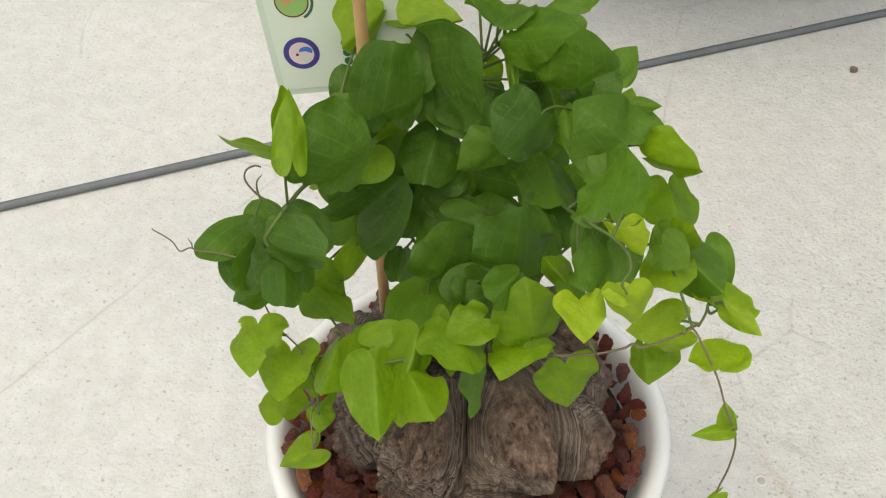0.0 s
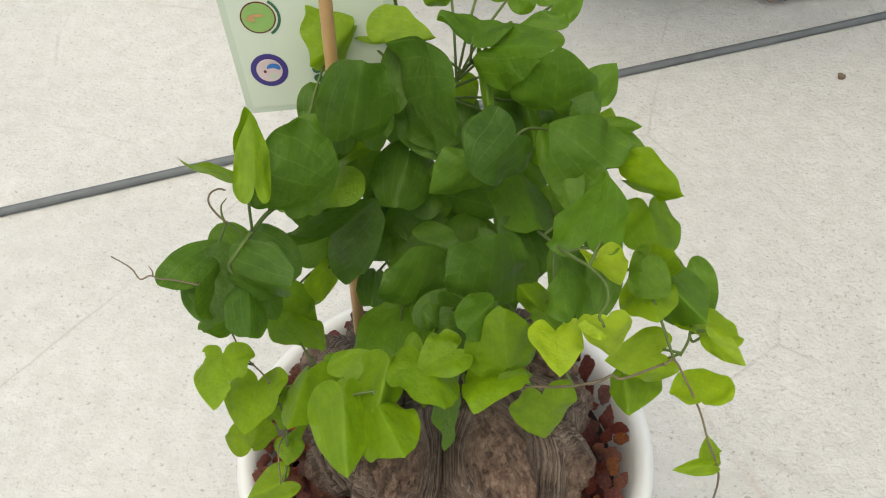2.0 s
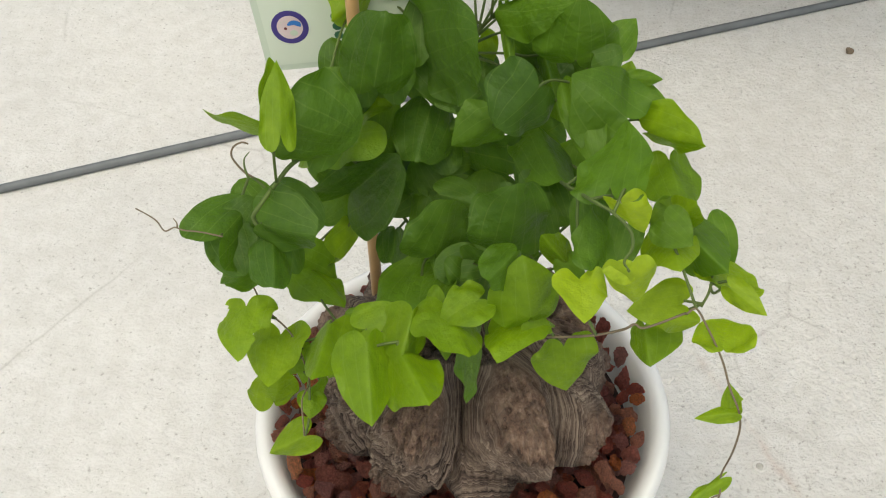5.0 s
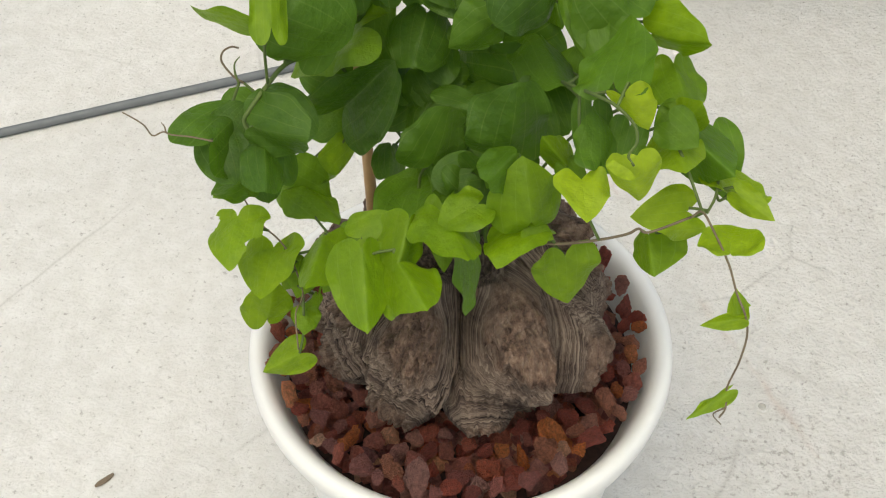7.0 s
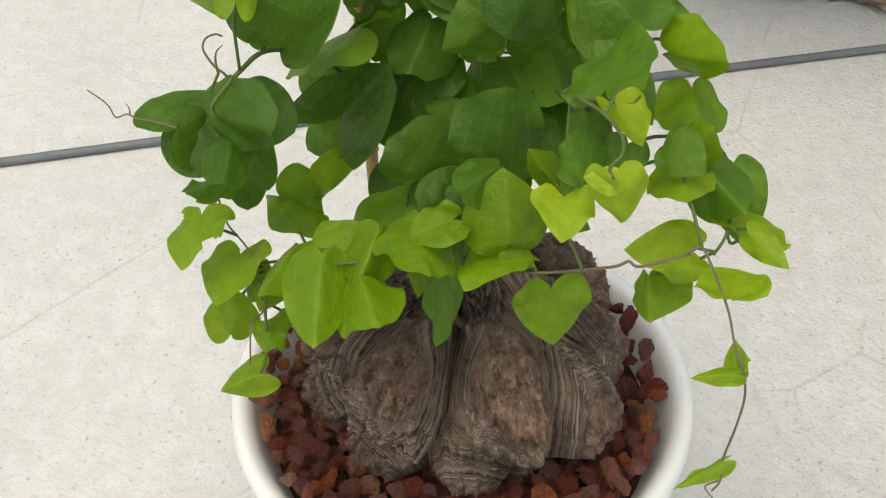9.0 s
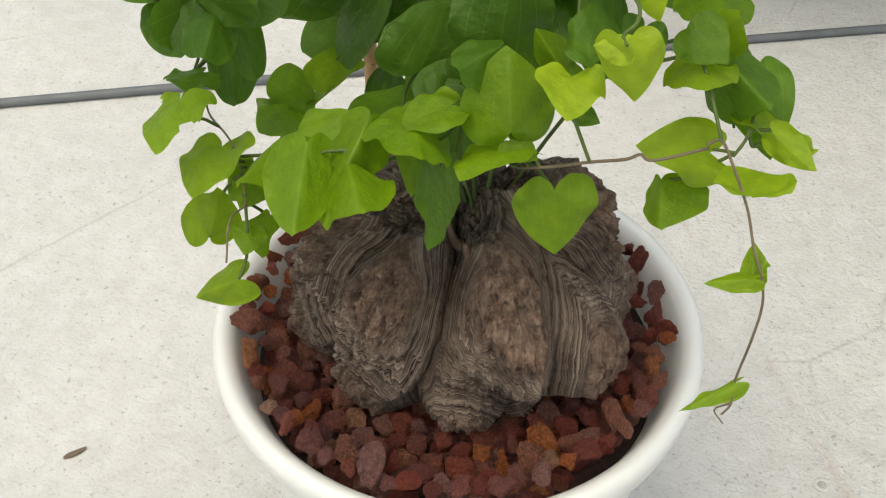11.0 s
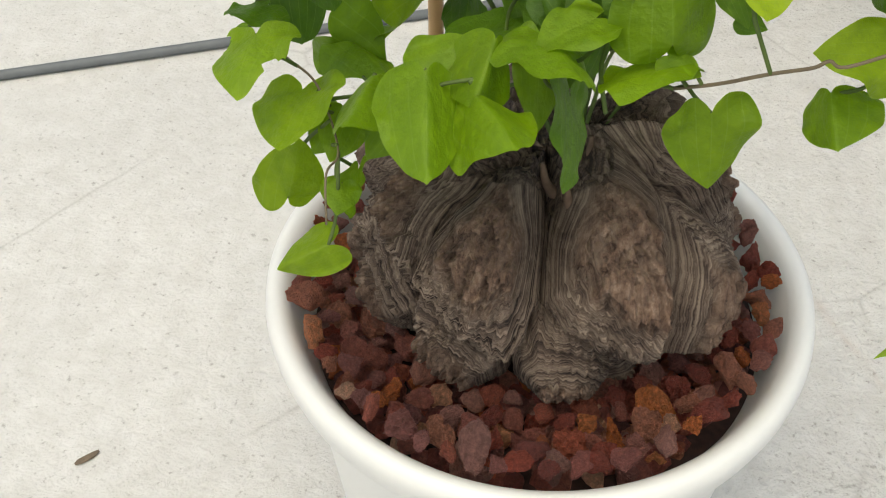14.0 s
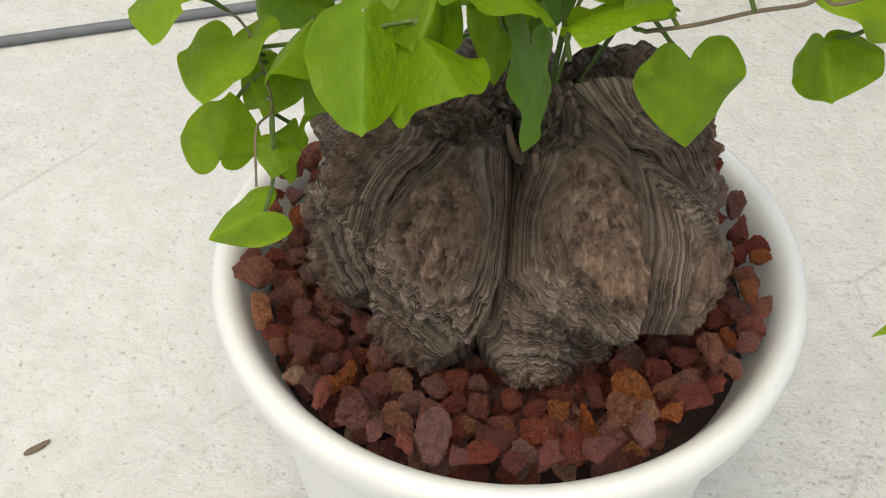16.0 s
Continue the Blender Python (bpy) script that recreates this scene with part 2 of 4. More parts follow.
def lathe(name, profile, mat, steps=128):
    verts, faces = [], []
    for r, z in profile:
        for k in range(steps):
            a = TAU * k / steps
            verts.append((r * math.cos(a), r * math.sin(a), z))
    for i in range(len(profile) - 1):
        for k in range(steps):
            k2 = (k + 1) % steps
            faces.append((i * steps + k, i * steps + k2, (i + 1) * steps + k2, (i + 1) * steps + k))
    faces.append(tuple(range(steps))[::-1])
    return mesh_of(name, verts, faces, mat)


def tube(name, points, radius, mat, parent=None, taper=1.0, label=""):
    """A round stalk along a smooth curve through the points."""
    pts = [Vector(p) for p in points]
    fine = []
    ext = [pts[0] * 2 - pts[1]] + pts + [pts[-1] * 2 - pts[-2]]
    for i in range(1, len(ext) - 2):
        a, b, c, d = ext[i - 1:i + 3]
        for s in range(6):
            t = s / 6
            fine.append(0.5 * ((2 * b) + (c - a) * t + (2 * a - 5 * b + 4 * c - d) * t * t + (3 * b - a - 3 * c + d) * t ** 3))
    fine.append(pts[-1])
    verts, faces, sides = [], [], 8
    for i, p in enumerate(fine):
        d = (fine[min(i + 1, len(fine) - 1)] - fine[max(i - 1, 0)]).normalized()
        u = d.orthogonal().normalized() if i == 0 else (u - d * u.dot(d)).normalized()
        w = d.cross(u)
        r = radius * (1 + (taper - 1) * i / (len(fine) - 1))
        for k in range(sides):
            a = TAU * k / sides
            verts.append(p + (u * math.cos(a) + w * math.sin(a)) * r)
    for i in range(len(fine) - 1):
        for k in range(sides):
            k2 = (k + 1) % sides
            faces.append((i * sides + k, i * sides + k2, (i + 1) * sides + k2, (i + 1) * sides + k))
    n = len(fine)
    faces.append(tuple(range(sides))[::-1])
    faces.append(tuple(range((n - 1) * sides, n * sides)))
    ob = new(name, mesh_of(name, verts, faces, mat))
    ob.parent = parent
    return tagged(ob, label)


# ---- the ground: one sheet to the horizon ----
def build_ground():
    xs = [-400, -40, -4] + [k * 0.25 for k in range(-6, 7)] + [4, 40, 400]
    verts = [(x, y, 0) for y in xs for x in xs]
    w = len(xs)
    faces = [(j * w + i, j * w + i + 1, (j + 1) * w + i + 1, (j + 1) * w + i) for j in range(w - 1) for i in range(w - 1)]
    tagged(new("ground", mesh_of("ground", verts, faces, M_GROUND)), "rough white painted concrete floor with scratches and specks", "floor", kind="structure")


build_ground()

# ---- the pot ----
RIM_Z, RIM_R = 0.207, 0.120
GRAVEL_Z = 0.196


def build_pot():
    pot = tagged(new("flower_pot"), "round white plastic flower pot with a rolled rim", "pot")
    pot.location = (0.0014, 0.0, 0.0)
    pot.scale = (1.012, 1.012, 1.0)
    body = [(0.080, 0.0), (0.086, 0.002), (0.089, 0.02), (0.100, 0.12), (0.1038, 0.166), (0.1046, 0.172)]
    ob = new("body", lathe("body", body, M_POT))
    ob.parent = pot
    lip = [(0.1035, -0.038), (0.108, -0.0335), (0.1135, -0.028), (0.1170, -0.021), (0.1192, -0.013), (0.1200, -0.007), (0.1195, -0.0035),
           (0.1180, -0.0010), (0.1160, 0.0), (0.1135, -0.0004), (0.1110, -0.0020), (0.1085, -0.0055), (0.1060, -0.012), (0.1020, -0.022), (0.0970, -0.04), (0.090, -0.055)]
    ob = new("rim", lathe("rim", [(r, RIM_Z + z) for r, z in lip], M_POT))
    ob.parent = pot
    soil = [(0.1045, GRAVEL_Z - 0.019), (0.07, GRAVEL_Z - 0.020), (0.03, GRAVEL_Z - 0.018), (0.001, GRAVEL_Z - 0.018)]
    tagged(new("soil", lathe("soil", soil, M_SOIL)), "dark reddish grit filling the white pot", "soil", kind="stuff")


build_pot()


# ---- the swollen base of the plant ----
plant = tagged(new("potted_vine"), "climbing vine with heart-shaped green leaves on a swollen corky base", "plant")
plant.location = (0, 0, GRAVEL_Z - 0.01)


def build_caudex():
    # seeds of the corky plates: angle in degrees, height share, size
    seeds = [(-111, 0.78, 1.10), (-66, 0.78, 1.10), (-31, 0.40, 1.0), (-158, 0.38, 0.95), (-118, 0.22, 1.10), (-79, 0.21, 1.06), (-10, 0.90, 0.96),
             (-152, 0.84, 1.0), (8, 0.40, 0.9), (34, 0.70, 1.0), (62, 0.35, 1.0), (95, 0.65, 1.0), (130, 0.35, 1.0), (160, 0.70, 0.9), (182, 0.35, 0.9), (-48, 0.04, 0.66)]
    lift = (0.0020, 0.0022, 0.0050, 0.0005, 0.0, 0.0005, 0.0020, 0.0, 0.0, 0.0, 0.0, 0.0, 0.0, 0.0, 0.0, -0.003)
    # how far the lower edge of a plate stands out past its upper edge
    tilt = np.array((0.008, 0.009, 0.004, 0.003, 0.002, 0.002, -0.004, -0.002, 0.0, 0.0, 0.0, 0.0, 0.0, 0.0, 0.0, 0.0))
    A, B, H, Z0 = 0.0790, 0.0685, 0.108, -0.004
    nu, nv = 1100, 430
    # finer on the side with the bold plates
    u = np.r_[np.linspace(radians(-172), radians(-2), 900, endpoint=False), np.linspace(radians(-2), radians(188), 200, endpoint=False)]
    v = np.linspace(0.0, 1.0, nv)
    U, V = np.meshgrid(u, v)

    def profile(h):
        # swells above the gravel, closes towards a sunken crown
        return np.interp(h, (0, 0.12, 0.28, 0.48, 0.66, 0.82, 0.93, 1.0), (0.66, 0.83, 0.955, 1.01, 0.985, 0.89, 0.76, 0.56))

    def spot(a, h):
        r = profile(np.asarray(h))
        return np.stack([A * r * np.cos(a), B * r * np.sin(a), H * (0.62 * h - 0.16 * np.clip(h - 0.45, 0, 1)) * np.ones_like(r)], -1)

    P = spot(U, V)
    flat = P.reshape(-1, 3).tolist()
    wob = np.array([noise.fractal(Vector(q) * 34, 1.0, 2.0, 2) for q in flat]).reshape(U.shape)
    wob2 = np.array([noise.fractal(Vector((q[0] * 230, q[1] * 230, q[2] * 110)), 0.7, 2.0, 3) for q in flat]).reshape(U.shape)
    wob3 = np.array([noise.noise(Vector(q) * 20) for q in flat]).reshape(U.shape)
    D = []
    Q = P + 0.005 * np.stack([wob, wob3, wob2 * 0.3], -1)
    for a, h, s in seeds:
        c = spot(np.array(radians(a)), np.array(h))
        D.append(np.linalg.norm(Q - c, axis=-1) / s)
    D = np.array(D)
    own = np.argmin(D, axis=0)
    raised = np.array(lift)[own]
    D = np.sort(D, axis=0)
    e = np.clip((D[1] - D[0]) / 0.034, 0, 1.4)
    crack = np.clip(e / 0.05, 0, 1) ** 0.5
    # each plate is a stepped block: thin layers up its flanks, a broken cork face on top
    rise = np.clip((e + 0.05 * wob) / 0.70, 0, 1)
    steps = 17 * rise + 0.55 * wob + 0.3 * wob3 + 0.16 * wob2 + 1.2 * (e - 0.62).clip(0, 1) * wob3
    frac = steps - np.floor(steps)
    worn = 0.5 + 0.5 * np.sin(np.floor(steps) * 2.7 + own * 1.9 + 2 * wob3)
    stair = (np.floor(steps) + np.clip(frac * (1.6 + 2.4 * worn) - 0.6, 0, 1)) / 17
    groove = np.exp(-((frac - 0.22) / 0.15) ** 2) * (0.25 + 0.75 * worn)
    face = np.clip((e - 0.50) / 0.12 + 1.0 * wob3, 0, 1) * (0.6 + 0.4 * np.clip(wob2 * 3 + 0.5, 0, 1))
    # splintered flakes, longer along the grain than across it
    gi = np.floor(U * 0.075 / 0.0024 + 1.3 * wob + 0.8 * wob2)
    gj = np.floor(V * H / 0.0075 + 1.5 * wob + 0.7 * wob3)
    flake = np.modf(np.abs(np.sin(gi * 12.9898 + gj * 78.233) * 43758.5453))[0]
    cut = face * np.clip(-wob2 * 2.4, 0, 1) + 0.8 * (wob3 > 0.22) * (flake > 0.45) * (e > 0.2)
    heights = np.array([h for _, h, _ in seeds])
    lean = tilt[own] * np.clip((heights[own] - V) / 0.34, -1.2, 1.0) * np.clip(e / 0.10, 0, 1)
    out = -0.0155 + 0.0040 * crack + raised * crack + lean + 0.0175 * (0.35 * rise + 0.65 * stair) - 0.0012 * groove * (1 - 0.4 * face) + 0.0014 * wob + 0.0008 * wob2 * (0.8 + 2.2 * face) - 0.0036 * cut
    out += 0.0016 * (flake - 0.5) * (0.35 + 0.9 * face) - 0.0026 * (flake > 0.86) * face
    out -= 0.0050 * np.clip(1 - e / 0.09, 0, 1) + 0.0016 * np.clip(1 - np.abs(e - 0.26 - 0.1 * wob3) / 0.025, 0, 1) * (wob > 0.1)
    # the deep cleft down the middle and the one beside it
    swing = (U + math.pi) % TAU - math.pi
    out -= 0.0105 * np.exp(-((swing - radians(-88)) / radians(11)) ** 2) * np.clip((V - 0.42) / 0.3, 0, 1)
    out -= 0.0080 * np.exp(-((swing - radians(-33)) / radians(7)) ** 2) * np.clip((V - 0.60) / 0.2, 0, 1)
    X = (A * profile(V) + out) * np.cos(U)
    Y = (B * profile(V) + out) * np.sin(U)

    def peak(deg, width):
        return np.exp(-(((U - radians(deg) + math.pi) % TAU - math.pi) / radians(width)) ** 2)

    lip = 0.019 * peak(-30, 22) + 0.010 * peak(5, 20) - 0.022 * peak(-84, 10) - 0.012 * peak(132, 60) - 0.004 * peak(-125, 30) + 0.003 * np.sin(9 * U)
    Z = Z0 + V * H + lip * V ** 2.5 + 0.007 * wob * V ** 2 + 0.3 * out * V
    verts = np.stack([X, Y, Z], -1).reshape(-1, 3)
    faces = [(j * nu + i, j * nu + (i + 1) % nu, (j + 1) * nu + (i + 1) % nu, (j + 1) * nu + i) for j in range(nv - 1) for i in range(nu)]
    # the sunken crown
    top = nv - 1
    base = len(verts)
    rings = 14
    crown = []
    for k in range(1, rings + 1):
        s = 1 - k / rings
        for i in range(nu):
            x, y, z = verts[top * nu + i]
            mean = Z0 + H - 0.012
            zz = z * s + mean * (1 - s) + 0.006 * noise.fractal(Vector((x * s, y * s, z)) * 130, 0.8, 2.0, 3)
            crown.append((x * s, y * s, zz))

    def idx(k, i):
        return (top * nu + i % nu) if k == 0 else base + (k - 1) * nu + i % nu

    for k in range(rings):
        for i in range(nu):
            faces.append((idx(k, i), idx(k, i + 1), idx(k + 1, i + 1), idx(k + 1, i)))
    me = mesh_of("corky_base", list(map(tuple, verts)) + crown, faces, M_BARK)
    # tones of the layers, with shade darkened into grooves and cracks between plates
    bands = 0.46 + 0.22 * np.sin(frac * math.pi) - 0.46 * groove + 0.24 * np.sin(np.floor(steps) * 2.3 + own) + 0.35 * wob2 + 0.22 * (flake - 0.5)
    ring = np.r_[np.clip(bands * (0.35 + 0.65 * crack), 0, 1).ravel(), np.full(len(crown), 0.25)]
    fc = np.r_[face.ravel(), np.zeros(len(crown))]
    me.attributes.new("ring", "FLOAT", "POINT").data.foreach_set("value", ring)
    me.attributes.new("layer", "FLOAT", "POINT").data.foreach_set("value", np.r_[(steps + own * 7.3).ravel(), np.linspace(0, 6, len(crown))])
    me.attributes.new("face", "FLOAT", "POINT").data.foreach_set("value", fc)
    ob = new("corky_base", me)
    ob.parent = plant
    return tagged(ob, "grey-brown layered corky base split into plates")


caudex = build_caudex()


# ---- vines and leaves ----
def half_outline(blunt):
    """Half of a heart: from the notch at the stalk, round a lobe, to the tip."""
    ctrl = [Vector(p) for p in ((0, 0.0), (0.055, -0.12), (0.18, -0.225), (0.34, -0.20), (0.465, -0.06), (0.50, 0.14), (0.455, 0.38), (0.32, 0.63), (0.135, 0.86), (0.0, 1.0))]
    if blunt:
        ctrl[-4:-1] = [Vector((0.48, 0.42)), Vector((0.39, 0.68)), Vector((0.22, 0.90))]
    ext = [Vector((-0.05, 0.12))] + ctrl + [Vector((-0.08, 1.06))]
    pts = []
    for i in range(1, len(ext) - 2):
        a, b, c, d = ext[i - 1:i + 3]
        for s in range(4):
            t = s / 4
            pts.append(0.5 * ((2 * b) + (c - a) * t + (2 * a - 5 * b + 4 * c - d) * t * t + (3 * b - a - 3 * c + d) * t ** 3))
    pts.append(ctrl[-1])
    return pts


def leaf_mesh(fold, droop, wave, seed, blunt, bitten):
    half = half_outline(blunt)
    ring = half + [Vector((-p.x, p.y)) for p in half[-2:0:-1]]
    hub = Vector((0, 0.10))
    rings = 9
    verts, faces, uvs = [(0, hub.y, 0)], [], [(0.5, hub.y)]
    for k in range(1, rings + 1):
        s = (k / rings) ** 0.85
        for p in ring:
            q = hub + (p - hub) * s
            verts.append((q.x, q.y, 0))
            w = 0.5 * math.sqrt(max(0.02, 1 - (max(0.0, (q.y - 0.12) / 0.88)) ** 1.5))
            uvs.append((0.5 + 0.5 * q.x / w, q.y))
    m = len(ring)
    for i in range(m):
        faces.append((0, 1 + i, 1 + (i + 1) % m))
    for k in range(rings - 1):
        for i in range(m):
            a, b = 1 + k * m + i, 1 + k * m + (i + 1) % m
            faces.append((a, a + m, b + m, b))
    if bitten:
        def eaten(f):
            x, y = sum(verts[i][0] for i in f) / len(f), sum(verts[i][1] for i in f) / len(f)
            return (x - 0.50) ** 2 + (y + 0.02) ** 2 < 0.16 ** 2 or (x + 0.40) ** 2 + (y - 0.62) ** 2 < 0.17 ** 2
        faces = [f for f in faces if not eaten(f)]
    out = []
    for x, y, _ in verts:
        crease = math.sqrt(x * x + 0.0025) - 0.05
        z = math.tan(radians(fold)) * crease - droop * (y - 0.1) ** 2 * (1 if y > 0.1 else 0.6)
        edge = min(1.0, (x * x * 4 + (y - 0.35) ** 2 * 1.6))
        z += wave * edge * noise.noise(Vector((x * 3.1 + seed * 7.7, y * 2.7, seed)))
        # blade bulges between the veins
        z += 0.005 * (1 - abs(math.sin(3 * math.pi * min(1, abs(x) * 2)))) * -1 * (1 - edge * 0.5)
        out.append((x, y, z))
    me = mesh_of("leaf", out, faces, M_LEAF)
    layer = me.uv_layers.new(name="blade")
    for lp in me.loops:
        layer.data[lp.index].uv = uvs[lp.vertex_index]
    return me


BLADES = {}
STEMS = []
leaf_count = [0]


def stem(points, radius=0.0012, taper=0.6, mat=None, name="vine"):
    pts = [Vector(p) - plant.location for p in points]
    radius *= 0.75
    STEMS.extend([pts[i].lerp(pts[i + 1], s / 6) for i in range(len(pts) - 1) for s in range(6)])
    return tube(name, pts, radius, mat or M_VINE, plant, taper)


def leaf(at, turn, length, width, fold, age, bitten=False):
    leaf_count[0] += 1
    k = leaf_count[0]
    key = (fold, k % 4, age < 0.2, bitten)
    if key not in BLADES:
        BLADES[key] = leaf_mesh(fold, 0.10 + 0.10 * ((k * 7) % 4) / 3, 0.24, k, age < 0.2, bitten)
    ob = new("leaf", BLADES[key])
    ob.parent = plant
    ob["age"] = age
    if bitten:
        tagged(ob, "light green leaf with bitten edges")
    elif age > 0.7:
        tagged(ob, "bright lime young leaf")
    ob.matrix_basis = Matrix.LocRotScale(Vector(at) - plant.location, Euler([radians(a) for a in turn]), Vector((width, length, (width + length) / 2)))
    # stalk from the notch to the nearest vine
    p = ob.matrix_basis.translation
    n = ob.matrix_basis.to_3x3().col[2].normalized()
    near = min(STEMS, key=lambda s: (s - p).length + 0.6 * max(0.0, (s - p).dot(n)))
    start = p - n * 0.0006
    mid = start.lerp(near, 0.5) - n * 0.006 + Vector((0, 0, 0.003))
    if (near - p).length > 0.004:
        tube("leaf_stalk", [start, start.lerp(mid, 0.5) - n * 0.003, mid, near], 0.00065, M_VINE, plant, 1.0)
    return ob


CROWN = (0.010, -0.004, 0.268)
stem([CROWN, (-0.0007, 0.0248, 0.3210), (-0.0114, 0.0518, 0.3688), (-0.0025, 0.0507, 0.4193), (0.0166, 0.0433, 0.4554)], 0.0017)
stem([CROWN, (0.0192, 0.0146, 0.3223), (0.0432, 0.0110, 0.3682), (0.0623, 0.0006, 0.4045), (0.0566, 0.0118, 0.4437)], 0.0016)
stem([CROWN, (-0.0207, 0.0230, 0.3208), (-0.0463, 0.0380, 0.3541), (-0.0676, 0.0182, 0.4054), (-0.0631, 0.0118, 0.4261)], 0.0015)
stem([CROWN, (0.0034, -0.0108, 0.3039), (-0.0134, -0.0265, 0.3299), (-0.0317, -0.0509, 0.3365), (-0.0615, -0.0420, 0.3301)], 0.0012)
stem([CROWN, (0.0153, -0.0085, 0.3090), (0.0183, -0.0257, 0.3455), (0.0275, -0.0467, 0.3725), (0.0520, -0.0523, 0.3935)], 0.0012)
stem([CROWN, (0.0491, 0.0181, 0.3326), (0.0830, 0.0060, 0.3745), (0.1030, -0.0066, 0.3709), (0.1079, -0.0304, 0.3628)], 0.0013)
stem([(0.0327, -0.0751, 0.3683), (0.0439, -0.0816, 0.3757), (0.0568, -0.0869, 0.3841), (0.0683, -0.0851, 0.3856), (0.0730, -0.0834, 0.3870), (0.0776, -0.0844, 0.3860), (0.0948, -0.0796, 0.3900)], 0.0008, 0.9, M_VINE_DRY)
stem([(0.0935, -0.0842, 0.3950), (0.0980, -0.0813, 0.3949), (0.1024, -0.0867, 0.3900), (0.1087, -0.0971, 0.3809), (0.1120, -0.1059, 0.3730), (0.1155, -0.1127, 0.3670), (0.1179, -0.1147, 0.3559), (0.1172, -0.1167, 0.3404), (0.1161, -0.1152, 0.3189), (0.1156, -0.1215, 0.3135), (0.1127, -0.1249, 0.3106)], 0.0007, 0.8, M_VINE_DRY, "hanging_vine")
stem([(0.1156, -0.1215, 0.3135), (0.1102, -0.1238, 0.3115), (0.1136, -0.1271, 0.3086)], 0.0006, 0.5, M_VINE_DRY, "tendril")
stem([(-0.0608, 0.0001, 0.4095), (-0.0712, -0.0260, 0.4266), (-0.0789, -0.0374, 0.4244), (-0.0864, -0.0451, 0.4174), (-0.0894, -0.0457, 0.4115), (-0.0863, -0.0476, 0.4070), (-0.0801, -0.0464, 0.4051)], 0.0014, 0.8)
stem([(-0.1038, -0.0275, 0.3580), (-0.0982, -0.0345, 0.3514), (-0.0911, -0.0477, 0.3526), (-0.0798, -0.0606, 0.3540), (-0.0750, -0.0651, 0.3469), (-0.0694, -0.0779, 0.3377), (-0.0713, -0.0905, 0.3397), (-0.0702, -0.1021, 0.3289)], 0.0006, 0.8, M_VINE_DRY, "hanging_vine")
stem([(0.0417, -0.0396, 0.4277), (0.0523, -0.0710, 0.4473), (0.0588, -0.0752, 0.4460), (0.0653, -0.0801, 0.4413), (0.0656, -0.0877, 0.4397), (0.0621, -0.0935, 0.4385), (0.0634, -0.0990, 0.4387)], 0.0010, 0.7)
stem([(0.0770, -0.0282, 0.3870), (0.0922, -0.0240, 0.3904), (0.1053, -0.0209, 0.3929), (0.1122, -0.0294, 0.3848), (0.1113, -0.0470, 0.3850), (0.1092, -0.0587, 0.3810), (0.1051, -0.0652, 0.3765)], 0.0010, 0.8)
stem([(0.0136, -0.0760, 0.3583), (0.0108, -0.0734, 0.3717), (0.0110, -0.0729, 0.3831), (0.0032, -0.0716, 0.3735), (-0.0070, -0.0699, 0.3753), (-0.0170, -0.0732, 0.3753), (-0.0278, -0.0846, 0.3733)], 0.0010, 0.8)
stem([(-0.0934, -0.0173, 0.4079), (-0.0981, -0.0151, 0.4101), (-0.1029, -0.0108, 0.4142), (-0.1024, -0.0075, 0.4172), (-0.0987, -0.0059, 0.4186), (-0.0956, -0.0063, 0.4182)], 0.0007, 0.8, M_VINE_DRY, "tendril")
stem([(-0.0955, -0.0174, 0.4079), (-0.0971, -0.0145, 0.4106), (-0.0974, -0.0113, 0.4136), (-0.0951, -0.0089, 0.4157)], 0.0009, 0.3, M_VINE, "tendril")
stem([(-0.1026, -0.0512, 0.4055), (-0.1123, -0.0492, 0.4062), (-0.1198, -0.0487, 0.4068), (-0.1236, -0.0479, 0.4077), (-0.1278, -0.0491, 0.4067), (-0.1311, -0.0462, 0.4095), (-0.1348, -0.0443, 0.4113), (-0.1404, -0.0422, 0.4135)], 0.0005, 0.8, M_VINE_DRY, "tendril")
stem([(-0.1223, -0.0483, 0.4073), (-0.1228, -0.0464, 0.4091), (-0.1243, -0.0450, 0.4104)], 0.0006, 0.4, M_VINE_DRY, "tendril")

for sx, sy, sz, lx, ly, lz, r in ((0.020, -0.020, 0.272, 0.004, -0.004, 0.020, 0.0030), (0.012, -0.022, 0.268, -0.004, -0.008, 0.016, 0.0034), (0.026, -0.012, 0.276, 0.002, 0.0, 0.022, 0.0036),
                                  (0.004, -0.014, 0.268, -0.006, -0.004, 0.018, 0.0030), (0.030, -0.004, 0.278, 0.006, 0.002, 0.020, 0.0028), (0.016, -0.010, 0.270, 0.0, -0.002, 0.026, 0.0032)):
    p = Vector((sx, sy, sz)) - plant.location
    tube("dry_stub", [p, p + Vector((lx, ly, lz * 0.6)) * 0.6, p + Vector((lx, ly, lz))], r, M_STUB, plant, 0.35)

# the leaves, outer ones first
leaf((-0.0813, -0.0355, 0.4575), (-105, 26, -152), 0.0309, 0.0357, -54, 0.50)
leaf((-0.0666, -0.0387, 0.4593), (-79, 54, -155), 0.0309, 0.0435, -30, 0.14)
leaf((-0.0449, 0.0199, 0.4087), (-30, 13, 84), 0.0431, 0.0509, -9, 0.42)
leaf((-0.1039, -0.0494, 0.4032), (-9, 40, -28), 0.0317, 0.0337, -36, 0.10)
leaf((-0.0855, -0.0507, 0.4130), (40, 71, -83), 0.0272, 0.0293, -33, 0.10)
leaf((-0.0816, -0.0517, 0.4022), (-2, -16, -170), 0.0232, 0.0192, -39, 0.06)
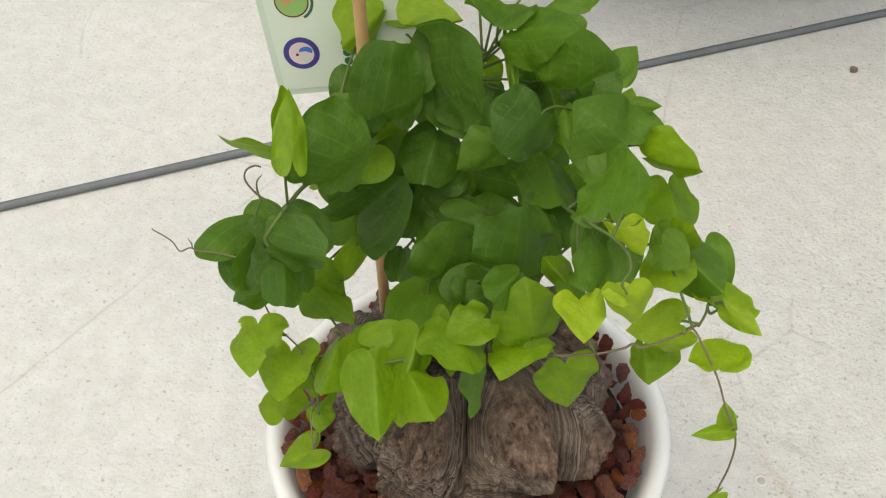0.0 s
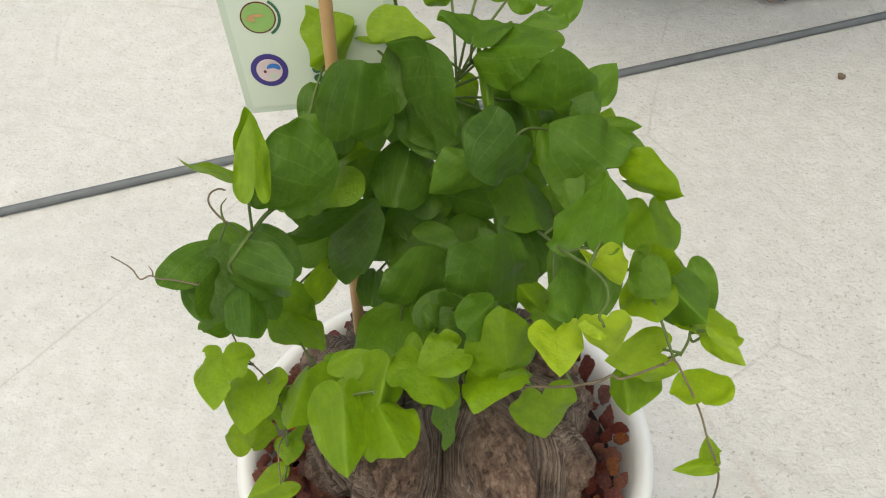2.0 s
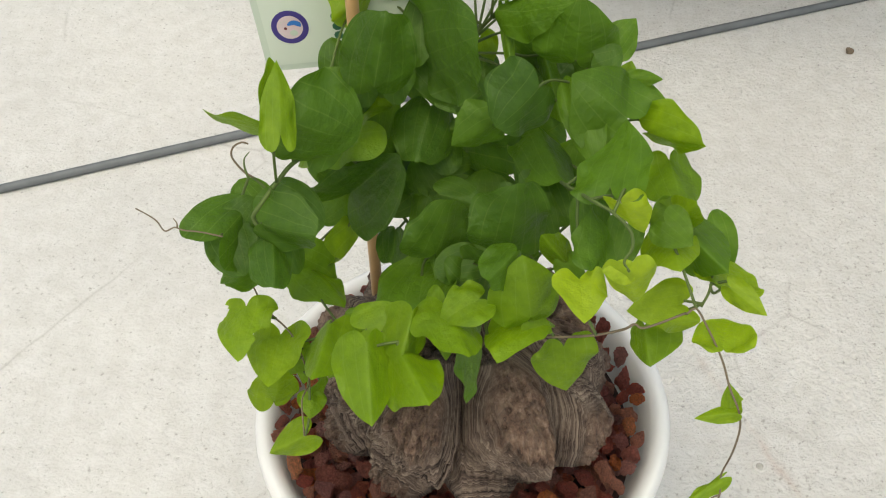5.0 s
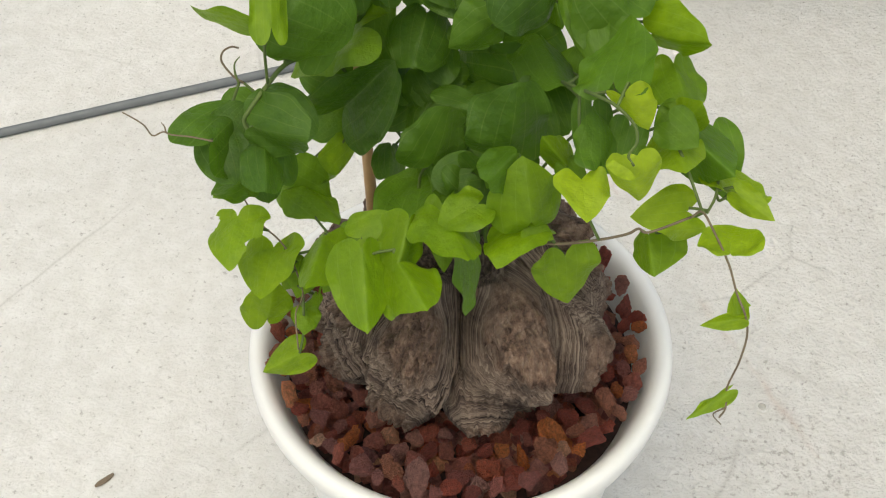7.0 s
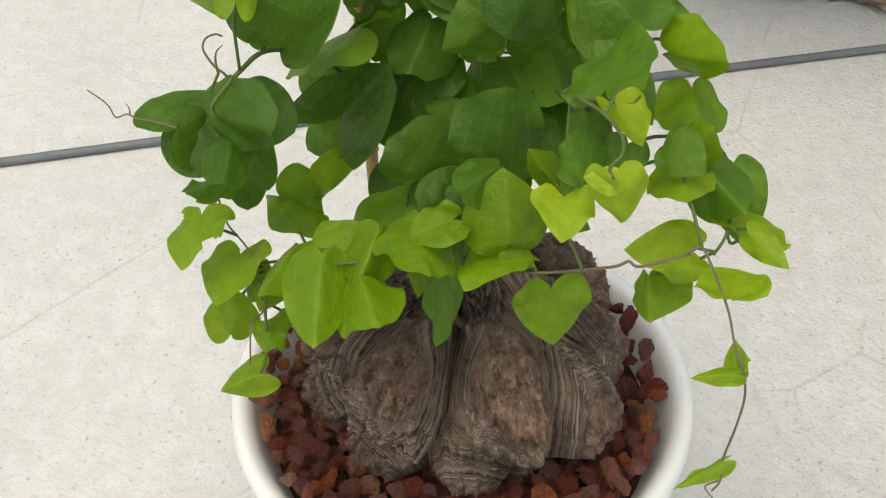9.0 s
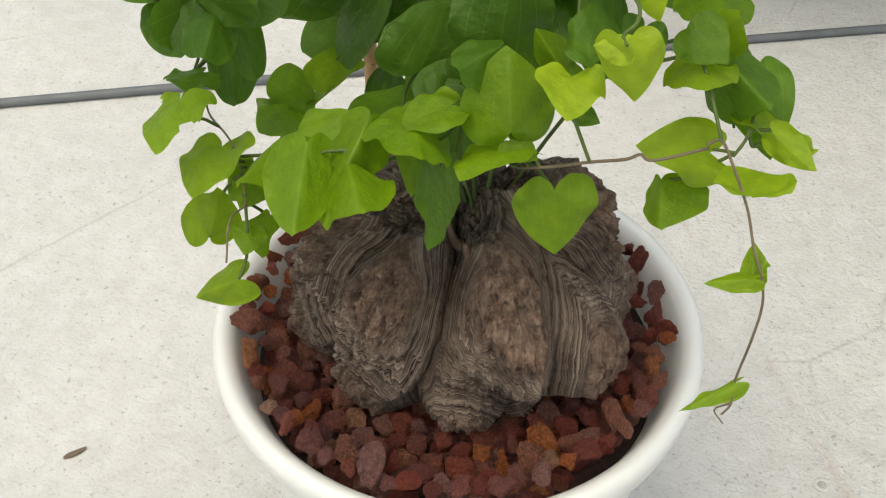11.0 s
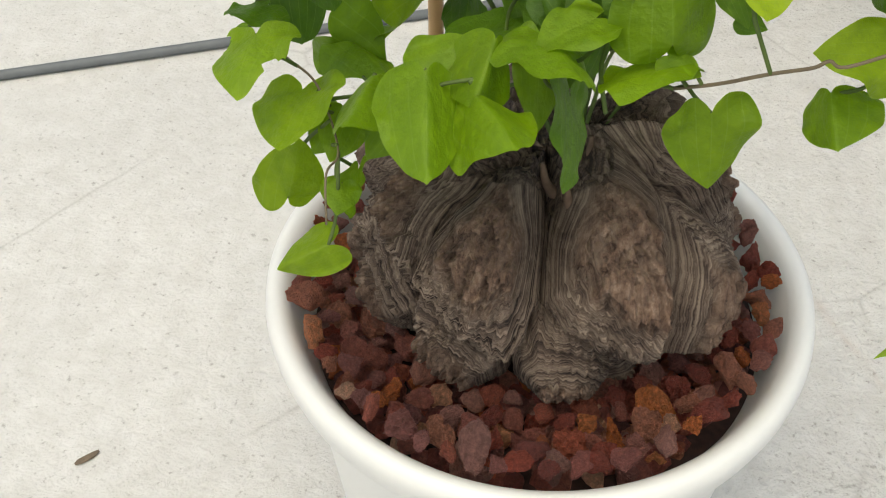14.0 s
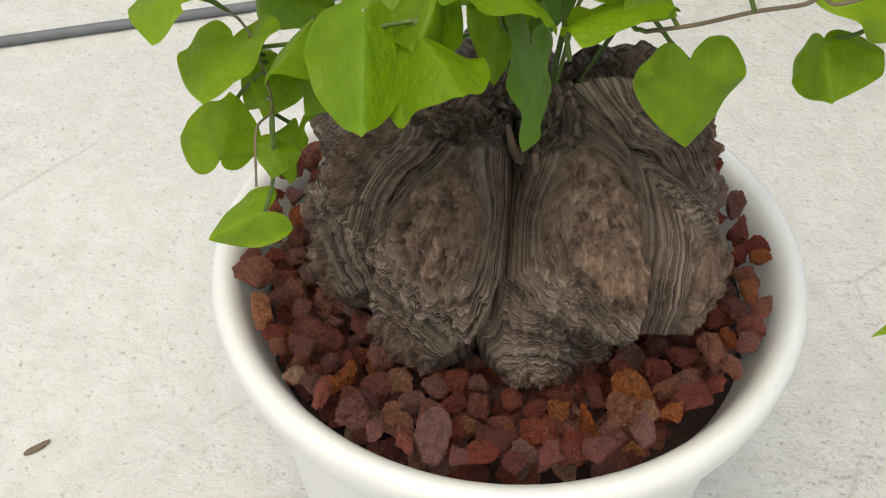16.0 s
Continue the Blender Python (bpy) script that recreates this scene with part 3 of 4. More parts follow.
leaf((-0.0991, -0.0297, 0.3600), (20, -1, 150), 0.0185, 0.0193, -21, 0.18)
leaf((-0.0841, 0.0018, 0.3261), (-74, 59, -172), 0.0233, 0.0378, -24, 0.35)
leaf((-0.0552, 0.0171, 0.3630), (100, 36, -16), 0.0496, 0.0403, 42, 0.05)
leaf((-0.0147, 0.0275, 0.4109), (-12, -13, 172), 0.0303, 0.0309, -33, 0.08)
leaf((-0.0377, -0.0035, 0.4494), (83, 10, -1), 0.0350, 0.0335, -39, 0.09)
leaf((-0.0153, 0.0274, 0.4423), (85, 48, -60), 0.0417, 0.0534, -9, 0.10)
leaf((0.0322, -0.0096, 0.4535), (-48, -53, 176), 0.0237, 0.0373, -24, 0.03)
leaf((0.0496, 0.0130, 0.4500), (92, 0, -2), 0.0308, 0.0385, -27, 0.20)
leaf((0.0709, -0.0114, 0.4385), (47, -26, 52), 0.0306, 0.0421, -33, 0.20)
leaf((0.0586, -0.0604, 0.4460), (17, -30, -25), 0.0322, 0.0362, 3, 0.22)
leaf((0.0823, -0.0058, 0.4253), (90, 71, -49), 0.0303, 0.0256, -39, 0.52)
leaf((0.0220, 0.0116, 0.3822), (-81, -78, 136), 0.0334, 0.0413, -15, 0.03)
leaf((0.0372, 0.0194, 0.4028), (9, -13, -170), 0.0399, 0.0294, -30, 0.15)
leaf((0.0130, -0.0098, 0.4326), (-83, -62, -171), 0.0202, 0.0263, -27, 0.22)
leaf((0.0207, -0.0511, 0.4000), (90, 6, 9), 0.0324, 0.0371, -27, 0.08)
leaf((-0.0117, -0.0309, 0.3726), (80, 29, 24), 0.0271, 0.0364, -18, 0.13)
leaf((-0.0106, -0.0057, 0.3861), (17, 45, -109), 0.0217, 0.0196, -33, 0.10)
leaf((-0.0195, -0.0496, 0.3586), (-11, -21, 0), 0.0409, 0.0409, 12, 0.16)
leaf((-0.0405, -0.0857, 0.3760), (-11, -11, -171), 0.0370, 0.0278, -39, 0.45)
leaf((-0.0263, -0.0882, 0.3726), (16, 8, -155), 0.0337, 0.0288, -45, 0.47)
leaf((-0.0210, -0.0718, 0.3805), (-19, -20, 176), 0.0248, 0.0246, -60, 0.50)
leaf((-0.0063, -0.0678, 0.3806), (18, -17, -170), 0.0385, 0.0326, -30, 0.44)
leaf((0.0076, -0.0724, 0.3896), (-9, 0, 115), 0.0205, 0.0250, 3, 0.50)
leaf((0.0294, -0.0803, 0.3876), (74, -3, 14), 0.0288, 0.0332, -33, 0.46)
leaf((0.0259, -0.0707, 0.3748), (16, 25, 161), 0.0289, 0.0311, -9, 0.48)
leaf((0.0458, -0.0742, 0.3590), (-71, 2, -163), 0.0264, 0.0304, -3, 0.50)
leaf((0.0478, -0.0812, 0.4134), (4, -7, -178), 0.0215, 0.0235, 9, 0.76)
leaf((0.0635, -0.0984, 0.4376), (-87, 12, 176), 0.0203, 0.0207, -27, 0.82)
leaf((0.0623, -0.0706, 0.4465), (-94, 31, 156), 0.0194, 0.0195, -24, 0.95)
leaf((0.0896, -0.0447, 0.4021), (15, 6, -176), 0.0262, 0.0253, -27, 0.58)
leaf((0.0973, -0.0622, 0.3747), (24, -38, 99), 0.0280, 0.0242, 9, 0.62)
leaf((0.0826, -0.0635, 0.3611), (-28, 28, 168), 0.0186, 0.0259, -54, 0.44)
leaf((0.1091, -0.0943, 0.3848), (-13, -7, -11), 0.0250, 0.0265, 12, 0.62)
leaf((0.1172, -0.0539, 0.3776), (-14, 20, -19), 0.0284, 0.0326, 9, 0.58)
leaf((0.0557, -0.0722, 0.4154), (46, 32, 27), 0.0222, 0.0258, -12, 0.22)
leaf((0.0440, -0.0589, 0.3996), (79, -32, 24), 0.0183, 0.0129, -48, 0.48)
leaf((0.0929, -0.0095, 0.4121), (3, 0, -175), 0.0319, 0.0285, -33, 0.36)
leaf((0.0917, -0.0424, 0.4036), (88, 23, -34), 0.0188, 0.0175, -48, 0.55)
leaf((0.0966, -0.0404, 0.4003), (-4, 32, -147), 0.0281, 0.0252, -60, 0.25)
leaf((-0.0965, -0.0602, 0.3694), (-1, 18, 174), 0.0266, 0.0298, -15, 0.53, True)
leaf((-0.0833, -0.0598, 0.3485), (-6, 23, 169), 0.0270, 0.0341, 3, 0.56)
leaf((-0.0597, -0.0565, 0.3546), (14, 11, 176), 0.0410, 0.0268, -42, 0.44)
leaf((-0.0894, -0.0714, 0.3101), (91, 14, 14), 0.0246, 0.0245, -27, 0.57)
leaf((-0.0739, -0.0854, 0.3029), (-30, -36, 125), 0.0206, 0.0182, -45, 0.58)
leaf((0.0036, -0.0649, 0.3558), (-59, -44, -123), 0.0310, 0.0359, -3, 0.20)
leaf((-0.0657, -0.0631, 0.3181), (-87, -25, -109), 0.0188, 0.0262, -12, 0.42)
leaf((-0.0410, 0.0679, 0.4527), (-10, -63, 161), 0.0297, 0.0349, -51, 0.56)
leaf((-0.0285, 0.0420, 0.4632), (109, 80, 5), 0.0266, 0.0190, -57, 0.56)
leaf((0.0138, 0.0403, 0.4652), (-11, 2, -9), 0.0315, 0.0337, 30, 0.22)
leaf((0.0222, 0.0361, 0.4653), (34, 27, -113), 0.0357, 0.0305, -27, 0.22)
leaf((0.0389, 0.0477, 0.4266), (-28, 15, -174), 0.0342, 0.0252, -60, 0.26)
leaf((-0.0291, 0.0319, 0.3777), (-9, 10, 173), 0.0248, 0.0224, -33, 0.06)
leaf((-0.0334, 0.0152, 0.3390), (-6, -10, 179), 0.0202, 0.0174, -45, 0.05)
leaf((0.0004, -0.0372, 0.3764), (-73, 33, -155), 0.0256, 0.0215, 30, 0.10)
leaf((0.0229, -0.0621, 0.4088), (10, -30, 143), 0.0209, 0.0186, -45, 0.16)
leaf((-0.0594, 0.0049, 0.3302), (170, 80, 140), 0.0269, 0.0262, -42, 0.52)
leaf((-0.0758, 0.0008, 0.3243), (4, -21, -141), 0.0292, 0.0285, -27, 0.34)
leaf((-0.0714, -0.0504, 0.4639), (47, 15, 18), 0.0295, 0.0160, -20, 0.51)
leaf((-0.0679, -0.0163, 0.4265), (42, 21, -14), 0.0383, 0.0309, -14, 0.18)
leaf((-0.0373, 0.0158, 0.4324), (38, -12, -3), 0.0354, 0.0330, -12, 0.10)
leaf((-0.0141, 0.0284, 0.4429), (44, 2, 3), 0.0303, 0.0288, -12, 0.12)
leaf((-0.0130, 0.0356, 0.4338), (-29, 21, -142), 0.0331, 0.0316, -12, 0.12)
leaf((-0.0165, 0.0440, 0.4248), (-54, -18, 169), 0.0198, 0.0192, -12, 0.14)
leaf((0.0504, 0.0021, 0.4432), (-27, 20, -178), 0.0384, 0.0212, -18, 0.26)
leaf((0.0580, 0.0143, 0.4526), (11, 35, -73), 0.0125, 0.0228, -14, 0.12)
leaf((0.0191, 0.0366, 0.4570), (-43, 4, -174), 0.0354, 0.0062, -10, 0.30)
leaf((0.0371, 0.0365, 0.4119), (-48, -36, 147), 0.0271, 0.0344, -8, 0.04)
leaf((0.0756, 0.0116, 0.4413), (-15, 53, -93), 0.0148, 0.0087, -20, 0.30)
leaf((0.0727, 0.0180, 0.4311), (54, 4, -22), 0.0124, 0.0144, -12, 0.43)
leaf((0.0775, 0.0138, 0.4317), (5, 37, -120), 0.0165, 0.0130, -14, 0.22)
leaf((0.0006, 0.0245, 0.4085), (-15, 32, -118), 0.0181, 0.0224, -10, 0.18)
leaf((0.0268, -0.0123, 0.3958), (-42, 20, -157), 0.0306, 0.0238, -12, 0.08)
leaf((0.0361, 0.0067, 0.3922), (-21, 18, -161), 0.0316, 0.0259, -10, 0.02)
leaf((0.0545, -0.0440, 0.4177), (-26, 2, -178), 0.0277, 0.0177, -14, 0.14)
leaf((0.1126, -0.0226, 0.3814), (-43, 16, -172), 0.0311, 0.0261, -14, 0.24)
leaf((0.1175, -0.0610, 0.3842), (-11, 51, -145), 0.0190, 0.0126, -20, 0.65)
leaf((0.0638, -0.0973, 0.4361), (2, -48, 86), 0.0102, 0.0098, -16, 0.85)
leaf((0.0294, -0.0784, 0.3823), (-32, 32, -120), 0.0114, 0.0124, -14, 0.49)
leaf((-0.0072, -0.0555, 0.3689), (-47, 6, 173), 0.0286, 0.0193, -16, 0.43)
leaf((-0.0423, -0.0723, 0.3687), (13, 27, -70), 0.0252, 0.0235, -14, 0.49)
leaf((-0.0685, -0.0635, 0.3405), (-32, -25, 179), 0.0156, 0.0177, -14, 0.47)
leaf((-0.1035, -0.0424, 0.3967), (-33, 15, -161), 0.0193, 0.0235, -12, 0.06)
leaf((-0.1001, -0.0364, 0.3979), (29, 26, -24), 0.0148, 0.0180, -12, 0.10)
leaf((-0.0830, -0.0301, 0.4041), (-21, 35, -120), 0.0239, 0.0288, -14, 0.08)
leaf((-0.0960, -0.0103, 0.3851), (30, -8, 38), 0.0137, 0.0206, -12, 0.14)
leaf((-0.0849, -0.0229, 0.3796), (-46, 13, -158), 0.0231, 0.0161, -22, 0.14)
leaf((-0.0935, -0.0079, 0.3616), (-38, -3, -165), 0.0274, 0.0218, -16, 0.04)
leaf((0.0277, -0.0427, 0.3885), (-30, -27, 135), 0.0212, 0.0170, -12, 0.16)
leaf((0.0047, -0.0392, 0.3748), (-10, -41, 104), 0.0177, 0.0211, -12, 0.10)
leaf((-0.0394, 0.0447, 0.4055), (-49, -12, -169), 0.0253, 0.0225, -12, 0.16)
leaf((0.0566, -0.0027, 0.4252), (-44, 19, 173), 0.0173, 0.0180, -12, 0.28)
leaf((0.0688, -0.0548, 0.4171), (-34, -3, 162), 0.0196, 0.0170, -12, 0.18)
leaf((-0.0104, 0.0229, 0.3930), (-28, 8, -162), 0.0170, 0.0195, -12, 0.10)
leaf((-0.0287, 0.0567, 0.4180), (-51, 3, -152), 0.0166, 0.0252, -12, 0.12)
leaf((0.0087, 0.0600, 0.4262), (-43, 12, -164), 0.0149, 0.0167, -12, 0.47)
leaf((0.0533, 0.0629, 0.4545), (0, -38, 73), 0.0194, 0.0188, -12, 0.22)
leaf((0.0638, -0.0029, 0.4308), (-64, 26, 178), 0.0112, 0.0117, -16, 0.41)
leaf((0.0086, -0.0403, 0.3681), (-57, -14, -175), 0.0237, 0.0186, -12, 0.08)
leaf((0.0932, -0.0399, 0.4072), (-35, -22, 118), 0.0146, 0.0226, -12, 0.30)
leaf((-0.0574, 0.0290, 0.3706), (20, -41, 69), 0.0209, 0.0260, -12, 0.12)
leaf((0.0140, -0.0149, 0.3720), (-30, 2, 156), 0.0238, 0.0218, -12, 0.06)
leaf((-0.0508, -0.0497, 0.3449), (-6, 20, -87), 0.0163, 0.0163, -14, 0.30)
leaf((0.0451, -0.0588, 0.3978), (-47, 20, -162), 0.0167, 0.0124, -14, 0.30)
leaf((0.0379, 0.0518, 0.3816), (-25, 26, -136), 0.0188, 0.0175, -12, 0.10)
leaf((0.1130, -0.1137, 0.3661), (-18, -24, 96), 0.0159, 0.0078, -24, 0.57)
leaf((0.1129, -0.1118, 0.3650), (49, -21, -16), 0.0115, 0.0092, -24, 0.55)
leaf((0.1134, -0.1080, 0.3684), (-6, 36, -93), 0.0053, 0.0051, -24, 0.57)
leaf((0.1156, -0.1163, 0.3180), (-18, 8, 114), 0.0213, 0.0074, -24, 0.52)
leaf((-0.1134, -0.0057, 0.3311), (-19, -43, 140), 0.0087, 0.0093, -18, 0.30)
leaf((0.0508, -0.0635, 0.3865), (-27, 45, -120), 0.0084, 0.0085, -18, 0.25)
leaf((-0.0695, -0.0754, 0.3222), (-23, -16, -174), 0.0108, 0.0142, -18, 0.47)
leaf((-0.0386, 0.0762, 0.4489), (-20, 34, -124), 0.0184, 0.0161, -14, 0.57)
leaf((-0.0548, 0.0839, 0.4561), (2, 40, -62), 0.0204, 0.0241, -14, 0.57)
leaf((-0.0226, 0.0863, 0.4578), (68, -43, 44), 0.0208, 0.0268, -14, 0.52)
leaf((0.0041, 0.0867, 0.4578), (68, -31, 12), 0.0190, 0.0268, -14, 0.30)
leaf((0.0309, 0.0851, 0.4558), (53, 22, -16), 0.0175, 0.0268, -14, 0.25)
leaf((0.0524, 0.0835, 0.4540), (29, 34, -38), 0.0214, 0.0241, -14, 0.25)
leaf((0.0201, 0.0948, 0.4650), (57, -22, 16), 0.0175, 0.0241, -14, 0.42)
leaf((-0.0574, 0.0332, 0.4274), (45, -2, 13), 0.0165, 0.0172, -14, 0.06)
leaf((0.0365, 0.0461, 0.4143), (11, -59, 40), 0.0194, 0.0210, -14, 0.22)
leaf((0.0108, -0.0082, 0.3728), (21, 3, -2), 0.0280, 0.0291, -14, 0.10)
leaf((0.0440, 0.0472, 0.4194), (43, 20, -35), 0.0237, 0.0287, -14, 0.06)
leaf((-0.0568, 0.0335, 0.3494), (-19, -24, 140), 0.0236, 0.0242, -14, 0.16)
leaf((-0.0258, 0.0342, 0.3736), (45, -24, 26), 0.0206, 0.0228, -14, 0.06)
leaf((-0.0233, 0.0225, 0.3676), (-27, -26, 142), 0.0225, 0.0265, -14, 0.03)
leaf((-0.0483, 0.0414, 0.3627), (-17, -38, 129), 0.0204, 0.0252, -14, 0.16)
leaf((0.0066, 0.0192, 0.3666), (-15, -42, 109), 0.0246, 0.0289, -14, 0.06)
leaf((-0.0079, -0.0091, 0.3584), (-26, 1, -174), 0.0239, 0.0267, -14, 0.22)
leaf((0.0713, 0.0485, 0.4301), (31, 27, -29), 0.0185, 0.0194, -14, 0.22)
leaf((-0.0121, 0.0062, 0.3702), (-36, -4, 153), 0.0215, 0.0244, -14, 0.10)
leaf((0.0592, 0.0394, 0.4207), (29, -35, 7), 0.0268, 0.0244, -14, 0.06)
leaf((0.0008, 0.0159, 0.3784), (-2, -38, 104), 0.0240, 0.0247, -14, 0.16)
leaf((-0.0214, 0.0664, 0.4104), (48, 49, -15), 0.0207, 0.0214, -14, 0.03)
leaf((0.0058, -0.0096, 0.3646), (32, -4, 5), 0.0174, 0.0195, -14, 0.06)
leaf((-0.0128, 0.0083, 0.3712), (58, -29, 9), 0.0204, 0.0237, -14, 0.16)
leaf((0.0521, 0.0052, 0.3730), (46, -9, -3), 0.0187, 0.0202, -14, 0.10)
leaf((0.0291, 0.0578, 0.4310), (-45, 37, -159), 0.0196, 0.0201, -14, 0.10)
leaf((0.0482, 0.0102, 0.3848), (48, 3, -29), 0.0185, 0.0220, -14, 0.22)
leaf((0.0344, -0.0040, 0.3725), (-23, -32, 121), 0.0205, 0.0243, -14, 0.16)
leaf((0.0064, 0.0531, 0.4194), (-37, 3, -177), 0.0226, 0.0236, -14, 0.06)
leaf((-0.0083, 0.0672, 0.4213), (-35, -18, 146), 0.0187, 0.0214, -14, 0.03)
leaf((-0.0418, 0.0413, 0.4080), (49, -9, 18), 0.0228, 0.0258, -14, 0.22)
leaf((-0.0004, -0.0159, 0.3666), (-14, -18, 163), 0.0258, 0.0284, -14, 0.22)
leaf((-0.0725, -0.0577, 0.3373), (-31, -16, 155), 0.0156, 0.0190, -16, 0.47)
leaf((-0.0504, -0.0603, 0.3409), (-44, -38, 169), 0.0193, 0.0189, -16, 0.43)
leaf((0.0854, -0.0529, 0.4173), (-26, 32, -139), 0.0153, 0.0195, -16, 0.30)
leaf((0.0632, -0.0359, 0.4346), (-40, 24, -145), 0.0225, 0.0219, -16, 0.22)


# ---- cane and name card ----
def build_cane():
    cane = tagged(new("bamboo_stake"), "thin tan bamboo stake standing upright in the pot", "stake")
    cane.location = (-0.0484, 0.0421, 0.185)
    pts = [(0, 0, 0), (0.0003, 0, 0.09), (-0.0006, 0, 0.18), (-0.0012, 0.0005, 0.27), (-0.0015, 0.001, 0.34)]
    tube("cane", pts, 0.0033, M_BAMBOO, cane, 0.92)
    for z in (0.14, 0.26):
        ob = new("node_ring", lathe("node_ring", [(0.0030, z - 0.0022), (0.0038, z), (0.0030, z + 0.0022)], M_BAMBOO, 20))
        ob.parent = cane


build_cane()


def disc(name, x, z, r, mat, parent, lift, squash=1.0, inner=0.0, a0=0.0, a1=TAU, steps=40):
    verts, faces = [], []
    for k in range(steps + 1):
        a = a0 + (a1 - a0) * k / steps
        for rr in (inner, r):
            verts.append((x + rr * math.cos(a), -lift, z + rr * math.sin(a) * squash))
    for k in range(steps):
        faces.append((2 * k, 2 * k + 1, 2 * k + 3, 2 * k + 2))
    ob = new(name, mesh_of(name, verts, faces, mat, False))
    ob.parent = parent
    return ob


def build_card():
    card = tagged(new("name_card"), "pale green laminated card with round printed emblems", "card")
    card.location = (-0.0973, 0.0686, 0.3984)
    card.rotation_euler = (radians(-6), radians(-7), 0)
    bm = bmesh.new()
    bmesh.ops.create_cube(bm, size=1.0, matrix=Matrix.Translation((0.041, 0.0, 0.055)) @ Matrix.Diagonal((0.082, 0.0008, 0.11, 1)))
    bmesh.ops.bevel(bm, geom=[e for e in bm.edges], offset=0.00025, segments=1, affect="EDGES")
    part("sheet", bm, M_CARD, card)
    bm = bmesh.new()
    bmesh.ops.create_cube(bm, size=1.0, matrix=Matrix.Translation((0.0405, -0.0006, 0.0535)) @ Matrix.Diagonal((0.074, 0.0004, 0.10, 1)))
    part("printed_panel", bm, plain("paler_green_print", (0.60, 0.66, 0.56), 0.25, 0.03, 12, 0.00005), card)
    cx, cz = 0.0165, 0.0245
    disc("emblem_ring", cx, cz, 0.0092, M_PURPLE, card, 0.0010, 1.0, 0.0)
    disc("emblem_field", cx, cz, 0.0064, M_PINK, card, 0.0012)
    disc("emblem_shape", cx + 0.0024, cz + 0.0012, 0.0034, M_BLUE, card, 0.0014, 0.75, 0.0, -0.6, 3.2)
    disc("emblem_shape", cx + 0.0014, cz - 0.0032, 0.0020, M_CARD, card, 0.0014, 0.8)
    disc("emblem_dot", cx - 0.0022, cz - 0.0004, 0.0008, M_MAROON, card, 0.0014)
    for k in range(9):
        a = radians(70 + k * 25)
        disc("emblem_ray", cx - 0.0022 + 0.0026 * math.cos(a), cz - 0.0004 + 0.0034 * math.sin(a), 0.0009, M_CARD, card, 0.0013, 1.0, 0.0, a - 0.25, a + 0.25, 4)
    ux, uz = 0.0175, 0.0535
    disc("emblem_ring", ux, uz, 0.0085, M_MAROON, card, 0.0010, 1.0, 0.0078)
    disc("emblem_field", ux, uz, 0.0078, M_GREENP, card, 0.0010)
    disc("emblem_shape", ux - 0.001, uz, 0.0045, M_BAMBOO, card, 0.0013, 0.5, 0.001, 0.3, 4.4)
    disc("emblem_arc", ux, uz, 0.0108, M_DARKGREEN, card, 0.0010, 1.0, 0.0094, -1.1, 0.9)
    for z in (0.0, 0.0055, 0.0105, 0.016):
        disc("printed_dot", 0.0395, 0.012 + z, 0.0022, M_DARKGREEN, card, 0.0010)
    for w, z in ((0.022, 0.066), (0.03, 0.074), (0.03, 0.082)):
        bm = bmesh.new()
        bmesh.ops.create_cube(bm, size=1.0, matrix=Matrix.Translation((0.056, -0.0009, z)) @ Matrix.Diagonal((w, 0.0003, 0.0024, 1)))
        part("printed_bar", bm, M_DARKGREEN, card)


build_card()


# ---- things on the ground ----
def build_hose():
    hose = tagged(new("rubber_hose"), "long grey rubber hose lying across the white floor", "hose")
    a, b = Vector((-0.4680, 0.3652, 0.0043)), Vector((0.4740, 0.6932, 0.0043))
    d = (b - a).normalized()
    side = Vector((-d.y, d.x, 0))
    pts = [a + d * s + side * 0.002 * math.sin(s * 4.0) for s in (-3.0, -1.5, -0.5, 0.0, 0.25, 0.5, 0.75, 1.0, 1.5, 2.5, 4.0)]
    tube("hose", pts, 0.0043, M_HOSE, hose)


build_hose()


def build_far_planter():
    pot = tagged(new("black_planter"), "wide black plastic bowl planter standing on the white floor", "planter")
    pot.location = (0.246, 0.922, 0)
    # only the base edge is seen; the flared upper bowl is added to shade the floor
    prof = [(0.185, 0.0), (0.190, 0.003), (0.20, 0.03), (0.30, 0.20), (0.40, 0.44), (0.42, 0.455), (0.42, 0.485), (0.405, 0.49), (0.39, 0.47), (0.36, 0.40)]
    ob = new("body", lathe("body", prof, M_BLACK, 72))
    ob.parent = pot
    ob = new("earth", lathe("earth", [(0.37, 0.43), (0.1, 0.44), (0.001, 0.445)], M_SOIL, 48))
    ob.parent = pot


build_far_planter()


